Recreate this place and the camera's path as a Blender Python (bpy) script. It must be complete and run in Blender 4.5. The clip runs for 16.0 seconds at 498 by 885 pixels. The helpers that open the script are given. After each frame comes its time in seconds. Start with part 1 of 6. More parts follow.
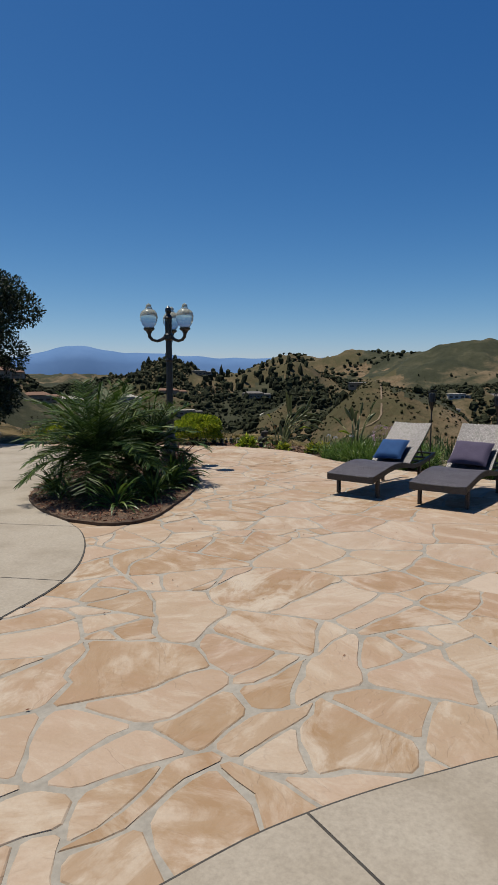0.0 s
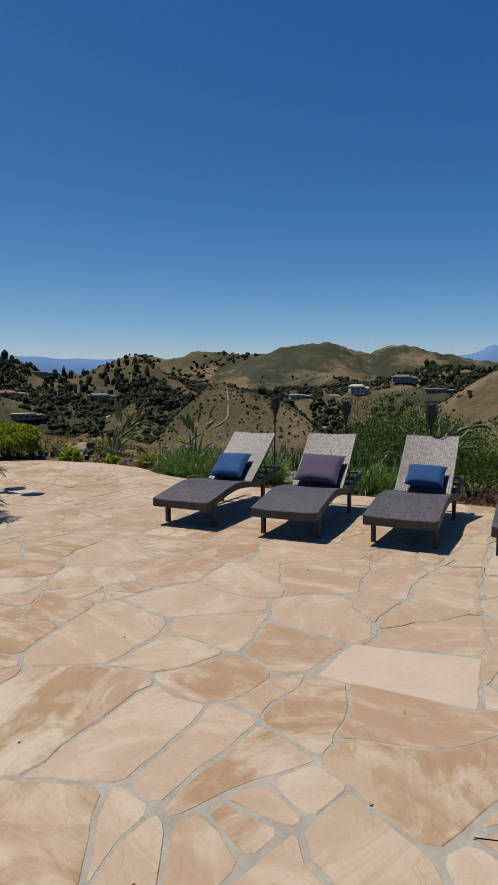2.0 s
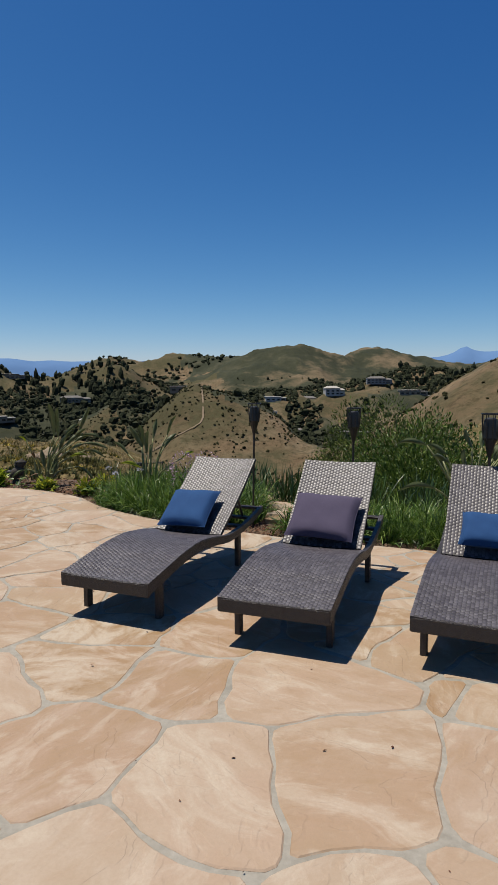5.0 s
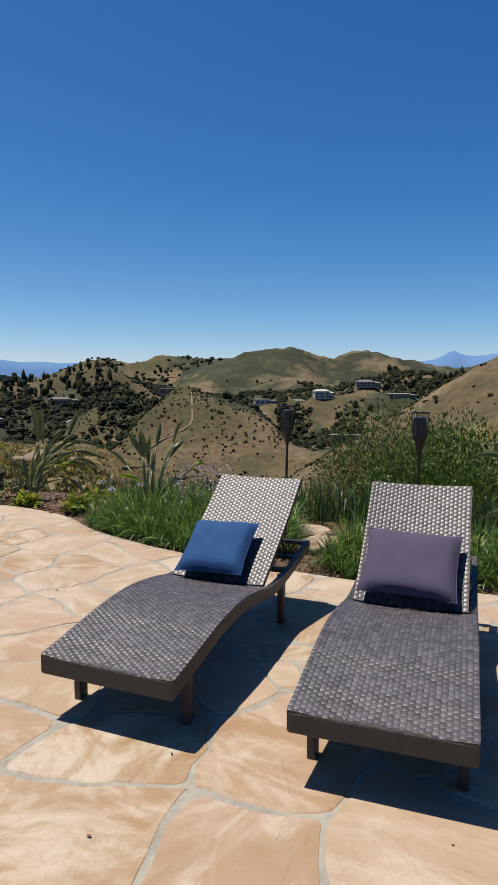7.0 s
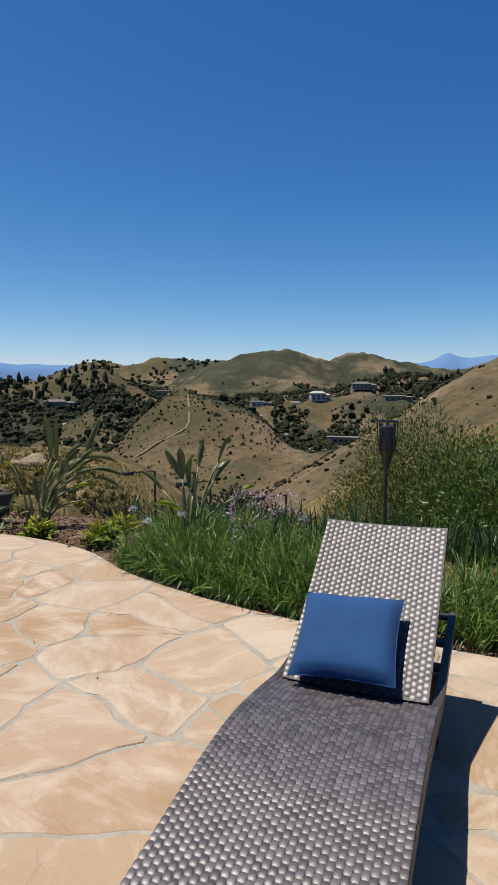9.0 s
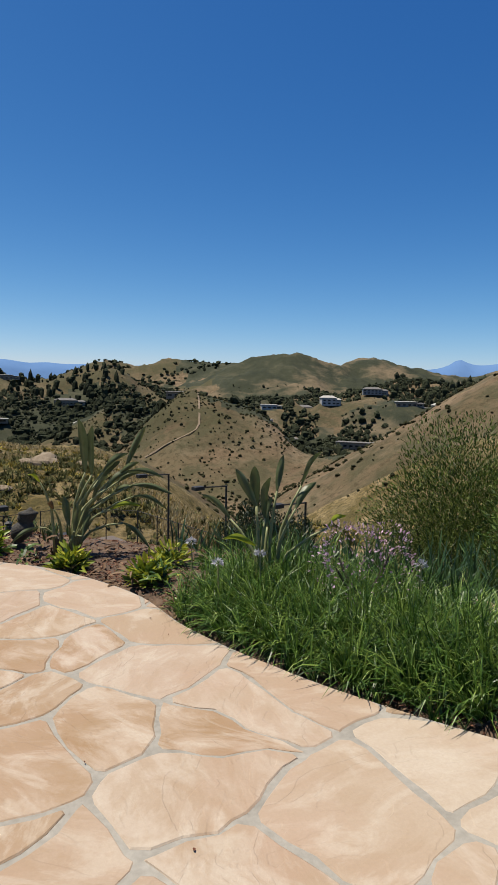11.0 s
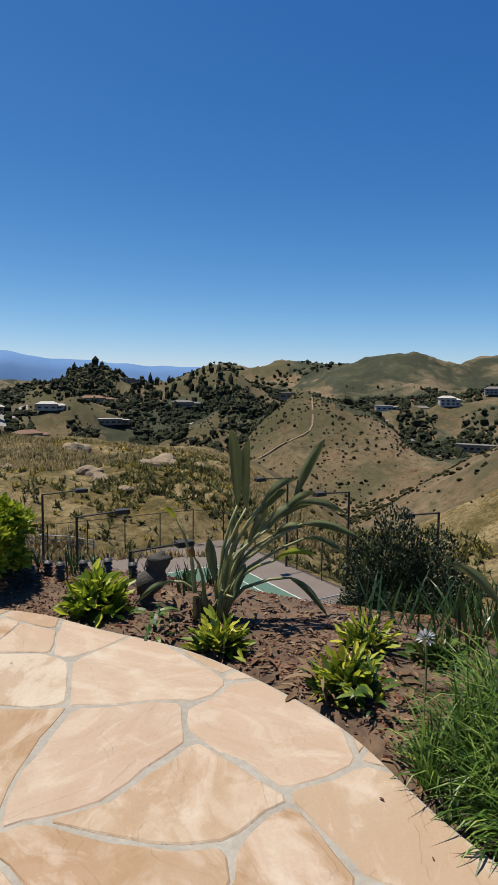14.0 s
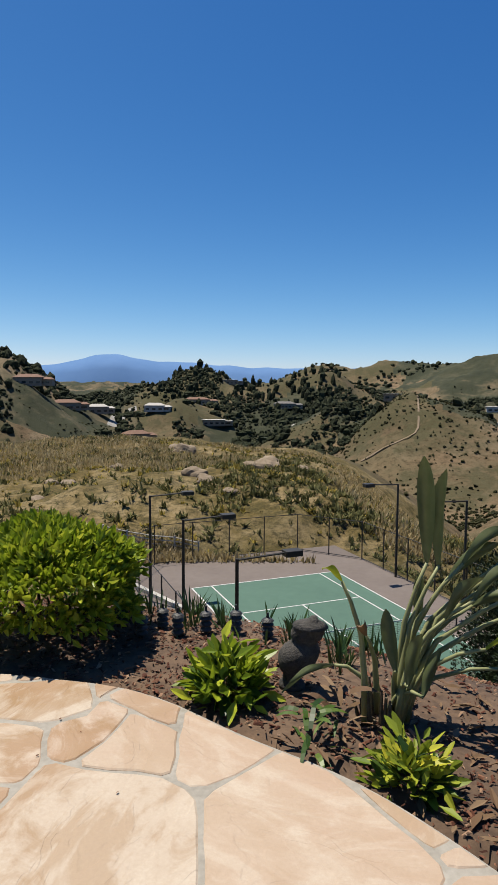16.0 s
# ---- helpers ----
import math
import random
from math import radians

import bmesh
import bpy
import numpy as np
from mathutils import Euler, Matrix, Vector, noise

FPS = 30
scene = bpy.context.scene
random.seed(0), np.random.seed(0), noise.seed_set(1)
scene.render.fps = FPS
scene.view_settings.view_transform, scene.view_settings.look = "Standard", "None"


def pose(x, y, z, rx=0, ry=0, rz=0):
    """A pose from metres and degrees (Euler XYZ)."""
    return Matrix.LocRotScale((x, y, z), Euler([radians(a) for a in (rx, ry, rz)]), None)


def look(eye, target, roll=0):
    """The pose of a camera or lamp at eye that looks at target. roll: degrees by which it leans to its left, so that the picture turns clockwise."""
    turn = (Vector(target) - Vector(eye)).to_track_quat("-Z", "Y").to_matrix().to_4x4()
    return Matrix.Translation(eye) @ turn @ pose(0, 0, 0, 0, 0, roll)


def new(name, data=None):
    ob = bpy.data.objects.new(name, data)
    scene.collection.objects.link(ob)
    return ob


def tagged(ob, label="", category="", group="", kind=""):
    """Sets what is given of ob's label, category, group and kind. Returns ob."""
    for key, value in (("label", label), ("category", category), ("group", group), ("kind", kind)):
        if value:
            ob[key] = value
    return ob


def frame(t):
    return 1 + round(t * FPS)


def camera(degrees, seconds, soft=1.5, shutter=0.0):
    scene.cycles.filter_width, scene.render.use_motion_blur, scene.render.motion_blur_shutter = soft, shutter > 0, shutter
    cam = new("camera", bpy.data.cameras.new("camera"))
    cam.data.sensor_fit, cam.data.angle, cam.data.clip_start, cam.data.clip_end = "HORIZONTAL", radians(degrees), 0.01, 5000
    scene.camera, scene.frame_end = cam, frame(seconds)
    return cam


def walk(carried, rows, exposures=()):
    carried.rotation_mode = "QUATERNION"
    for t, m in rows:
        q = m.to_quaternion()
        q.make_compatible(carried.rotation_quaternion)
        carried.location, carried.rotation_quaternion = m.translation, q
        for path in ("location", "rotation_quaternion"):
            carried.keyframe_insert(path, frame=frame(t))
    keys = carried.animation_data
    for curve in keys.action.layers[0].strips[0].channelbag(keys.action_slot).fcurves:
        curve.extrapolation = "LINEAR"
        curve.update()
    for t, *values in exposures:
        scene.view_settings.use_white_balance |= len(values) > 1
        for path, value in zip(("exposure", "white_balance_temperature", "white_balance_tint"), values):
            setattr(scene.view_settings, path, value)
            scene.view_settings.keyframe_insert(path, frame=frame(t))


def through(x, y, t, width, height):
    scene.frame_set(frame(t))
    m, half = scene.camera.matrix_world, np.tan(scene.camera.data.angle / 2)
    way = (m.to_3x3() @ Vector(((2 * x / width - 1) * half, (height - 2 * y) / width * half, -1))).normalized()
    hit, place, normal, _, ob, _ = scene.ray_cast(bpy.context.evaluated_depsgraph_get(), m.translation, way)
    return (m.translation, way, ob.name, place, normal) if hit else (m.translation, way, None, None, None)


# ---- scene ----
cam = camera(43.60, 16.0, 1.15)
# seconds, eye x y z, yaw to the left of +y, pitch up, roll to the left
ROWS = [
    (0.0, 0.284, -1.431, 1.606, 1.36, -5.94, -0.34),
    (0.5, 0.354, -1.019, 1.591, -2.76, -5.96, -0.48),
    (1.0, 0.489, -0.596, 1.602, -6.33, -5.98, -0.53),
    (1.5, 0.584, -0.215, 1.588, -9.17, -5.94, -0.34),
    (2.0, 0.717, 0.152, 1.625, -12.55, -5.89, -0.33),
    (2.5, 0.847, 0.547, 1.748, -13.59, -5.85, -0.08),
    (3.0, 0.937, 0.964, 1.708, -13.95, -5.81, 0.07),
    (3.5, 1.061, 1.406, 1.660, -14.15, -5.85, -0.11),
    (4.0, 1.185, 1.860, 1.636, -14.38, -5.81, -0.20),
    (6.5, 1.412, 3.717, 1.588, -15.56, -5.58, -0.31),
    (7.0, 1.325, 4.091, 1.568, -15.86, -5.49, -0.05),
    (7.5, 1.231, 4.436, 1.577, -16.04, -5.41, -0.10),
    (8.0, 1.207, 4.797, 1.608, -16.10, -5.41, -0.33),
    (8.5, 1.145, 5.155, 1.613, -16.16, -5.34, -0.25),
    (11.0, 0.794, 6.909, 1.605, -15.44, -5.05, 1.14),
    (11.5, 0.783, 7.294, 1.599, -13.20, -5.06, 0.96),
    (12.0, 0.763, 7.670, 1.569, -10.94, -5.06, 1.02),
    (12.5, 0.744, 7.967, 1.547, -10.04, -5.07, 0.96),
    (13.0, 0.708, 8.316, 1.556, -8.56, -5.12, 0.74),
    (13.5, 0.649, 8.626, 1.550, -6.38, -5.09, 0.77),
    (14.0, 0.560, 8.934, 1.554, -5.11, -5.10, 0.61),
    (14.5, 0.476, 9.267, 1.530, -1.44, -5.13, 0.58),
    (15.0, 0.422, 9.588, 1.534, 2.40, -5.17, 0.64),
    (15.5, 0.327, 9.889, 1.544, 3.71, -5.07, 0.38),
    (16.0, 0.221, 10.140, 1.582, 4.22, -5.05, 0.33),
]


def aimed(x, y, z, yaw, pitch, roll):
    a, p = radians(yaw), radians(pitch)
    eye = Vector((x, y, z))
    return look(eye, eye + Vector((-math.sin(a) * math.cos(p), math.cos(a) * math.cos(p), math.sin(p))), roll)


walk(cam, [(t, aimed(*row)) for t, *row in ROWS], [(0.0, 0.17), (4.0, 0.20), (7.0, 0.54), (12.0, 0.54), (16.0, 0.64)])

# ---- light ----
SUN_TO = Vector((-0.86, 0.51, 3.2)).normalized()
world = bpy.data.worlds.new("world")
scene.world = world
world.use_nodes = True
wn = world.node_tree
sky = wn.nodes.new("ShaderNodeTexSky")
sky.sky_type, sky.sun_disc = "NISHITA", False
sky.sun_elevation = math.asin(SUN_TO.z)
sky.sun_rotation = math.atan2(SUN_TO.x, SUN_TO.y)
sky.altitude, sky.air_density, sky.dust_density, sky.ozone_density = 400, 0.6, 0.6, 1.0
# deep blue aloft, pale at the horizon: each channel its own contrast
apart, joined = wn.nodes.new("ShaderNodeSeparateColor"), wn.nodes.new("ShaderNodeCombineColor")
wn.links.new(sky.outputs[0], apart.inputs[0])
for channel, (power, gain) in enumerate(((1.85, 0.34), (1.20, 0.85), (0.78, 1.86))):
    raised, scaled = wn.nodes.new("ShaderNodeMath"), wn.nodes.new("ShaderNodeMath")
    raised.operation, scaled.operation = "POWER", "MULTIPLY"
    raised.inputs[1].default_value, scaled.inputs[1].default_value = power, gain
    wn.links.new(apart.outputs[channel], raised.inputs[0])
    wn.links.new(raised.outputs[0], scaled.inputs[0])
    wn.links.new(scaled.outputs[0], joined.inputs[channel])
wn.links.new(joined.outputs[0], wn.nodes["Background"].inputs[0])
wn.nodes["Background"].inputs[1].default_value = 0.066
sun = new("sun", bpy.data.lights.new("sun", "SUN"))
sun.data.energy, sun.data.angle, sun.data.color = 5.0, radians(0.53), (1.0, 0.925, 0.80)
sun.matrix_world = look(SUN_TO * 50, (0, 0, 0))


# ---- materials ----
def ramp(nt, fac, stops):
    node = nt.nodes.new("ShaderNodeValToRGB")
    el = node.color_ramp.elements
    while len(el) < len(stops):
        el.new(0.5)
    for e, (p, c) in zip(el, stops):
        e.position, e.color = p, (*c, 1)
    nt.links.new(fac, node.inputs[0])
    return node.outputs[0]


def noise_tex(nt, vec, scale, detail=5, rough=0.6, distort=0.0, squash=None):
    if squash:
        m = nt.nodes.new("ShaderNodeMapping")
        m.inputs["Scale"].default_value = squash
        nt.links.new(vec, m.inputs[0])
        vec = m.outputs[0]
    n = nt.nodes.new("ShaderNodeTexNoise")
    n.inputs["Scale"].default_value, n.inputs["Detail"].default_value = scale, detail
    n.inputs["Roughness"].default_value, n.inputs["Distortion"].default_value = rough, distort
    nt.links.new(vec, n.inputs[0])
    return n.outputs[0]


def mix(nt, fac, a, b, mode="MIX"):
    n = nt.nodes.new("ShaderNodeMix")
    n.data_type, n.blend_type = "RGBA", mode
    for sock, v in ((n.inputs[0], fac), (n.inputs[6], a), (n.inputs[7], b)):
        if isinstance(v, (int, float)):
            sock.default_value = v
        elif isinstance(v, tuple):
            sock.default_value = (*v, 1)
        else:
            nt.links.new(v, sock)
    return n.outputs[2]


def fit_range(nt, v, a, b, c=0.0, d=1.0):
    n = nt.nodes.new("ShaderNodeMapRange")
    for i, x in enumerate((a, b, c, d)):
        n.inputs[1 + i].default_value = x
    nt.links.new(v, n.inputs[0])
    return n.outputs[0]


def material(name, rough=0.6, metal=0.0, spec=0.5):
    m = bpy.data.materials.new(name)
    m.use_nodes = True
    nt = m.node_tree
    b = nt.nodes["Principled BSDF"]
    b.inputs["Roughness"].default_value, b.inputs["Metallic"].default_value = rough, metal
    b.inputs["Specular IOR Level"].default_value = spec
    return m, nt, b


def bump(nt, b, height, strength, dist):
    n = nt.nodes.new("ShaderNodeBump")
    n.inputs["Strength"].default_value, n.inputs["Distance"].default_value = strength, dist
    nt.links.new(height, n.inputs["Height"])
    nt.links.new(n.outputs[0], b.inputs["Normal"])


def coords(nt, kind="Object"):
    return nt.nodes.new("ShaderNodeTexCoord").outputs[kind]


def world_pos(nt):
    return nt.nodes.new("ShaderNodeNewGeometry").outputs["Position"]


def object_random(nt):
    return nt.nodes.new("ShaderNodeObjectInfo").outputs["Random"]


def island_random(nt):
    return nt.nodes.new("ShaderNodeNewGeometry").outputs["Random Per Island"]


def plain(name, dark, light, scale=8.0, rough=0.6, metal=0.0, bumps=0.0, spec=0.5, fine=6.0):
    """Two tones mixed by two scales of noise."""
    m, nt, b = material(name, rough, metal, spec)
    pos = world_pos(nt)
    a, f = noise_tex(nt, pos, scale), noise_tex(nt, pos, scale * fine)
    c = mix(nt, 0.4, a, f)
    nt.links.new(ramp(nt, c, [(0.35, dark), (0.65, light)]), b.inputs["Base Color"])
    if bumps:
        bump(nt, b, f, bumps, 0.01)
    return m


def leafy(name, dark, mid, light, rough=0.45, through=0.25, spec=0.4):
    """Leaves: each island its own tone, a little light through the blade."""
    m, nt, b = material(name, rough, 0, spec)
    r = island_random(nt)
    c = ramp(nt, r, [(0.0, dark), (0.55, mid), (1.0, light)])
    n = noise_tex(nt, world_pos(nt), 14)
    c = mix(nt, fit_range(nt, n, 0.35, 0.7, 0.0, 0.45), c, dark)
    nt.links.new(c, b.inputs["Base Color"])
    tr = nt.nodes.new("ShaderNodeBsdfTranslucent")
    nt.links.new(c, tr.inputs[0])
    ms = nt.nodes.new("ShaderNodeMixShader")
    ms.inputs[0].default_value = through
    nt.links.new(b.outputs[0], ms.inputs[1])
    nt.links.new(tr.outputs[0], ms.inputs[2])
    nt.links.new(ms.outputs[0], nt.nodes["Material Output"].inputs[0])
    return m


def make_stone(name, tone):
    m, nt, b = material(name, 0.72, 0, 0.3)
    pos, rnd = world_pos(nt), tone(nt)
    # each stone's bedding runs its own way
    turn = nt.nodes.new("ShaderNodeVectorRotate")
    turn.rotation_type = "Z_AXIS"
    nt.links.new(pos, turn.inputs["Vector"])
    nt.links.new(fit_range(nt, rnd, 0, 1, 0, 6.28), turn.inputs["Angle"])
    veins = noise_tex(nt, turn.outputs[0], 2.1, 9, 0.68, 1.3, (1.0, 1.6, 1))
    streak = noise_tex(nt, turn.outputs[0], 2.0, 7, 0.62, 0.7, (1.0, 2.6, 1))
    blot = noise_tex(nt, pos, 1.6, 4)
    grain = noise_tex(nt, pos, 60, 6, 0.7)
    base = ramp(nt, rnd, [(0.0, (0.306, 0.223, 0.158)), (0.2, (0.343, 0.268, 0.195)), (0.35, (0.277, 0.198, 0.128)), (0.5, (0.362, 0.294, 0.223)),
                          (0.65, (0.325, 0.237, 0.173)), (0.8, (0.376, 0.319, 0.251)), (0.9, (0.310, 0.223, 0.163)), (1.0, (0.372, 0.310, 0.239))])
    # some stones are strongly rust-stained, others hardly
    many, part_, much, worn = (nt.nodes.new("ShaderNodeMath") for _ in range(4))
    many.operation, part_.operation, much.operation, worn.operation = "MULTIPLY", "FRACT", "MULTIPLY", "MULTIPLY"
    many.inputs[1].default_value = 7.31
    nt.links.new(rnd, many.inputs[0])
    nt.links.new(many.outputs[0], part_.inputs[0])
    nt.links.new(fit_range(nt, part_.outputs[0], 0.35, 0.8, 0.2, 1.0), much.inputs[0])
    nt.links.new(fit_range(nt, mix(nt, 0.5, veins, blot), 0.46, 0.56, 0, 0.95), much.inputs[1])
    ochre = mix(nt, much.outputs[0], base, (0.221, 0.133, 0.061))
    # thin bedding streaks, rusty and pale
    nt.links.new(fit_range(nt, part_.outputs[0], 0.2, 0.8, 0.25, 1.0), worn.inputs[0])
    nt.links.new(fit_range(nt, streak, 0.51, 0.58, 0, 0.65), worn.inputs[1])
    ochre = mix(nt, worn.outputs[0], ochre, (0.249, 0.164, 0.091))
    pale = mix(nt, fit_range(nt, veins, 0.34, 0.46, 0.65, 0.0), ochre, (0.400, 0.342, 0.271))
    pale = mix(nt, fit_range(nt, streak, 0.38, 0.46, 0.45, 0.0), pale, (0.409, 0.354, 0.284))
    pink = mix(nt, fit_range(nt, blot, 0.48, 0.7, 0, 0.4), pale, (0.339, 0.232, 0.173))
    col = mix(nt, fit_range(nt, grain, 0.3, 0.7, 0.0, 0.28), pink, (0.216, 0.157, 0.107))
    nt.links.new(col, b.inputs["Base Color"])
    # cleft face: flakes split off in thin layers
    ledge = noise_tex(nt, turn.outputs[0], 2.3, 3, 0.5, 0.6, (1.0, 1.8, 1))
    cleft = ramp(nt, ledge, [(0.0, (0, 0, 0)), (0.40, (0.15, 0.15, 0.15)), (0.415, (0.45, 0.45, 0.45)), (0.52, (0.6, 0.6, 0.6)), (0.535, (0.9, 0.9, 0.9)), (1.0, (1, 1, 1))])
    bump(nt, b, mix(nt, 0.30, cleft, mix(nt, 0.5, grain, streak)), 0.55, 0.014)
    return m


def make_concrete():
    m, nt, b = material("concrete", 0.8, 0, 0.3)
    pos = world_pos(nt)
    big, fine = noise_tex(nt, pos, 1.3, 6), noise_tex(nt, pos, 45, 6, 0.7)
    c = ramp(nt, big, [(0.3, (0.209, 0.179, 0.135)), (0.5, (0.292, 0.259, 0.209)), (0.75, (0.330, 0.300, 0.248))])
    nt.links.new(mix(nt, fit_range(nt, fine, 0.35, 0.7, 0, 0.45), c, (0.138, 0.116, 0.091)), b.inputs["Base Color"])
    bump(nt, b, fine, 0.25, 0.004)
    return m


def make_terrain():
    """Dry grass, green scrub and bare soil, by place and height."""
    m, nt, b = material("hillside", 0.95, 0, 0.1)
    pos = world_pos(nt)
    big, mid_, fine = noise_tex(nt, pos, 0.007, 7, 0.7), noise_tex(nt, pos, 0.05, 8, 0.72), noise_tex(nt, pos, 0.3, 8, 0.8)
    wide = noise_tex(nt, pos, 0.0022, 4, 0.6, 0.6)
    dry = ramp(nt, mid_, [(0.3, (0.075, 0.052, 0.030)), (0.48, (0.145, 0.103, 0.062)), (0.66, (0.29, 0.215, 0.145))])
    scrub = ramp(nt, fine, [(0.3, (0.020, 0.024, 0.011)), (0.7, (0.056, 0.056, 0.025))])
    c = mix(nt, fit_range(nt, mix(nt, 0.45, big, mid_), 0.45, 0.54, 0, 0.85), dry, scrub)
    c = mix(nt, fit_range(nt, wide, 0.45, 0.56, 0.0, 0.7), c, (0.058, 0.056, 0.027))
    c = mix(nt, fit_range(nt, fine, 0.48, 0.60, 0, 0.75), c, (0.042, 0.034, 0.017))
    nt.links.new(c, b.inputs["Base Color"])
    bump(nt, b, fine, 0.6, 0.6)
    return m


def make_green_hill():
    """Far slopes under green spring brush, worn to straw along the spurs."""
    m, nt, b = material("green_hillside", 0.95, 0, 0.1)
    pos = world_pos(nt)
    big, mid_, fine = noise_tex(nt, pos, 0.005, 7, 0.65), noise_tex(nt, pos, 0.02, 8, 0.72), noise_tex(nt, pos, 0.12, 8, 0.8)
    c = ramp(nt, mid_, [(0.32, (0.022, 0.026, 0.016)), (0.52, (0.038, 0.041, 0.025)), (0.7, (0.072, 0.067, 0.042))])
    c = mix(nt, fit_range(nt, big, 0.50, 0.60, 0, 0.85), c, (0.15, 0.112, 0.070))
    c = mix(nt, fit_range(nt, fine, 0.50, 0.64, 0, 0.6), c, (0.03, 0.034, 0.016))
    nt.links.new(c, b.inputs["Base Color"])
    bump(nt, b, fine, 0.6, 1.5)
    return m


def make_meadow():
    """The knoll's mixed straw, gold and green grass."""
    m, nt, b = material("meadow", 0.95, 0, 0.1)
    pos = world_pos(nt)
    mid_, fine, big = noise_tex(nt, pos, 0.13, 8, 0.75), noise_tex(nt, pos, 1.1, 8, 0.8), noise_tex(nt, pos, 0.035, 6, 0.7)
    c = ramp(nt, mid_, [(0.32, (0.040, 0.036, 0.014)), (0.44, (0.105, 0.078, 0.028)), (0.54, (0.19, 0.142, 0.07)), (0.72, (0.27, 0.215, 0.13))])
    c = mix(nt, fit_range(nt, big, 0.45, 0.6, 0, 0.55), c, (0.06, 0.055, 0.02))
    c = mix(nt, fit_range(nt, fine, 0.45, 0.60, 0, 0.85), c, (0.036, 0.032, 0.014))
    nt.links.new(c, b.inputs["Base Color"])
    bump(nt, b, fine, 0.8, 0.3)
    return m


def make_wicker():
    m, nt, b = material("resin_wicker", 0.40, 0, 0.42)
    r = island_random(nt)
    nt.links.new(ramp(nt, r, [(0, (0.042, 0.037, 0.043)), (0.5, (0.064, 0.058, 0.066)), (1, (0.092, 0.085, 0.095))]), b.inputs["Base Color"])
    bump(nt, b, noise_tex(nt, coords(nt), 300, 2), 0.15, 0.002)
    return m


STONE, STONE_REST, CONCRETE, HILL, WICKER = make_stone("sandstone", object_random), make_stone("sandstone_joined", island_random), make_concrete(), make_terrain(), make_wicker()
MEADOW, GREEN_HILL = make_meadow(), make_green_hill()
MORTAR = plain("mortar", (0.185, 0.170, 0.142), (0.285, 0.265, 0.228), 5, 0.9, bumps=0.4)
SOIL = plain("mulch_soil", (0.030, 0.017, 0.010), (0.125, 0.078, 0.046), 3, 0.95, bumps=0.8)
BLACK_METAL = plain("black_iron", (0.006, 0.006, 0.006), (0.012, 0.012, 0.012), 12, 0.38, 0.0, 0.1)
FENCE_METAL = plain("fence_metal", (0.007, 0.007, 0.006), (0.017, 0.015, 0.014), 4, 0.6)
WOOD_DARK = plain("dark_wood", (0.010, 0.007, 0.006), (0.025, 0.019, 0.015), 14, 0.5, bumps=0.2)


# ---- building helpers ----
def mesh_object(name, verts, faces, mat, parent=None, label="", smooth=False):
    me = bpy.data.meshes.new(name)
    me.from_pydata([tuple(map(float, v)) for v in verts], [], [tuple(map(int, f)) for f in faces])
    me.materials.append(mat)
    if smooth:
        me.polygons.foreach_set("use_smooth", [True] * len(me.polygons))
    ob = new(name, me)
    if parent:
        ob.parent = parent
    if label:
        ob["label"] = label
    return ob


def part(name, bm, mat, parent=None, label="", smooth=False):
    me = bpy.data.meshes.new(name)
    bm.to_mesh(me)
    bm.free()
    me.materials.append(mat)
    if smooth:
        me.polygons.foreach_set("use_smooth", [True] * len(me.polygons))
    ob = new(name, me)
    if parent:
        ob.parent = parent
    if label:
        ob["label"] = label
    return ob


def empty(name, m=None, **tags):
    ob = new(name)
    ob.empty_display_size = 0.1
    if m is not None:
        ob.matrix_world = m
    return tagged(ob, **tags)


def box_bm(sx, sy, sz, m=None, bevel=0.0, bm=None):
    own = bmesh.new()
    bmesh.ops.create_cube(own, size=1, matrix=Matrix.Diagonal((sx, sy, sz, 1)))
    if bevel:
        bmesh.ops.bevel(own, geom=own.edges[:], offset=bevel, segments=2, affect="EDGES", profile=0.5)
    if m is not None:
        bmesh.ops.transform(own, matrix=m, verts=own.verts)
    if bm is None:
        return own
    tmp = bpy.data.meshes.new("tmp")
    own.to_mesh(tmp)
    own.free()
    bm.from_mesh(tmp)
    bpy.data.meshes.remove(tmp)
    return bm


def lathe(profile, n=20, bm=None, m=Matrix()):
    """Turns (radius, height) pairs round z."""
    bm = bm or bmesh.new()
    rings = [[bm.verts.new(m @ Vector((r * math.cos(2 * math.pi * i / n), r * math.sin(2 * math.pi * i / n), z))) for i in range(n)] for r, z in profile]
    for a, b in zip(rings, rings[1:]):
        for i in range(n):
            bm.faces.new((a[i], a[(i + 1) % n], b[(i + 1) % n], b[i]))
    bm.faces.new(rings[0][::-1])
    bm.faces.new(rings[-1])
    return bm


def tube(path, radii, n=8, bm=None):
    """A round bar along a path."""
    bm = bm or bmesh.new()
    path = [Vector(p) for p in path]
    if isinstance(radii, (int, float)):
        radii = [radii] * len(path)
    rings, side = [], None
    for i, p in enumerate(path):
        d = (path[min(i + 1, len(path) - 1)] - path[max(i - 1, 0)]).normalized()
        if side is None:
            side = d.orthogonal().normalized()
        side = (side - d * side.dot(d)).normalized()
        up = d.cross(side)
        rings.append([bm.verts.new(p + float(radii[i]) * (math.cos(2 * math.pi * k / n) * side + math.sin(2 * math.pi * k / n) * up)) for k in range(n)])
    for a, b in zip(rings, rings[1:]):
        for k in range(n):
            bm.faces.new((a[k], a[(k + 1) % n], b[(k + 1) % n], b[k]))
    bm.faces.new(rings[0][::-1])
    bm.faces.new(rings[-1])
    return bm


rng = np.random.default_rng(7)


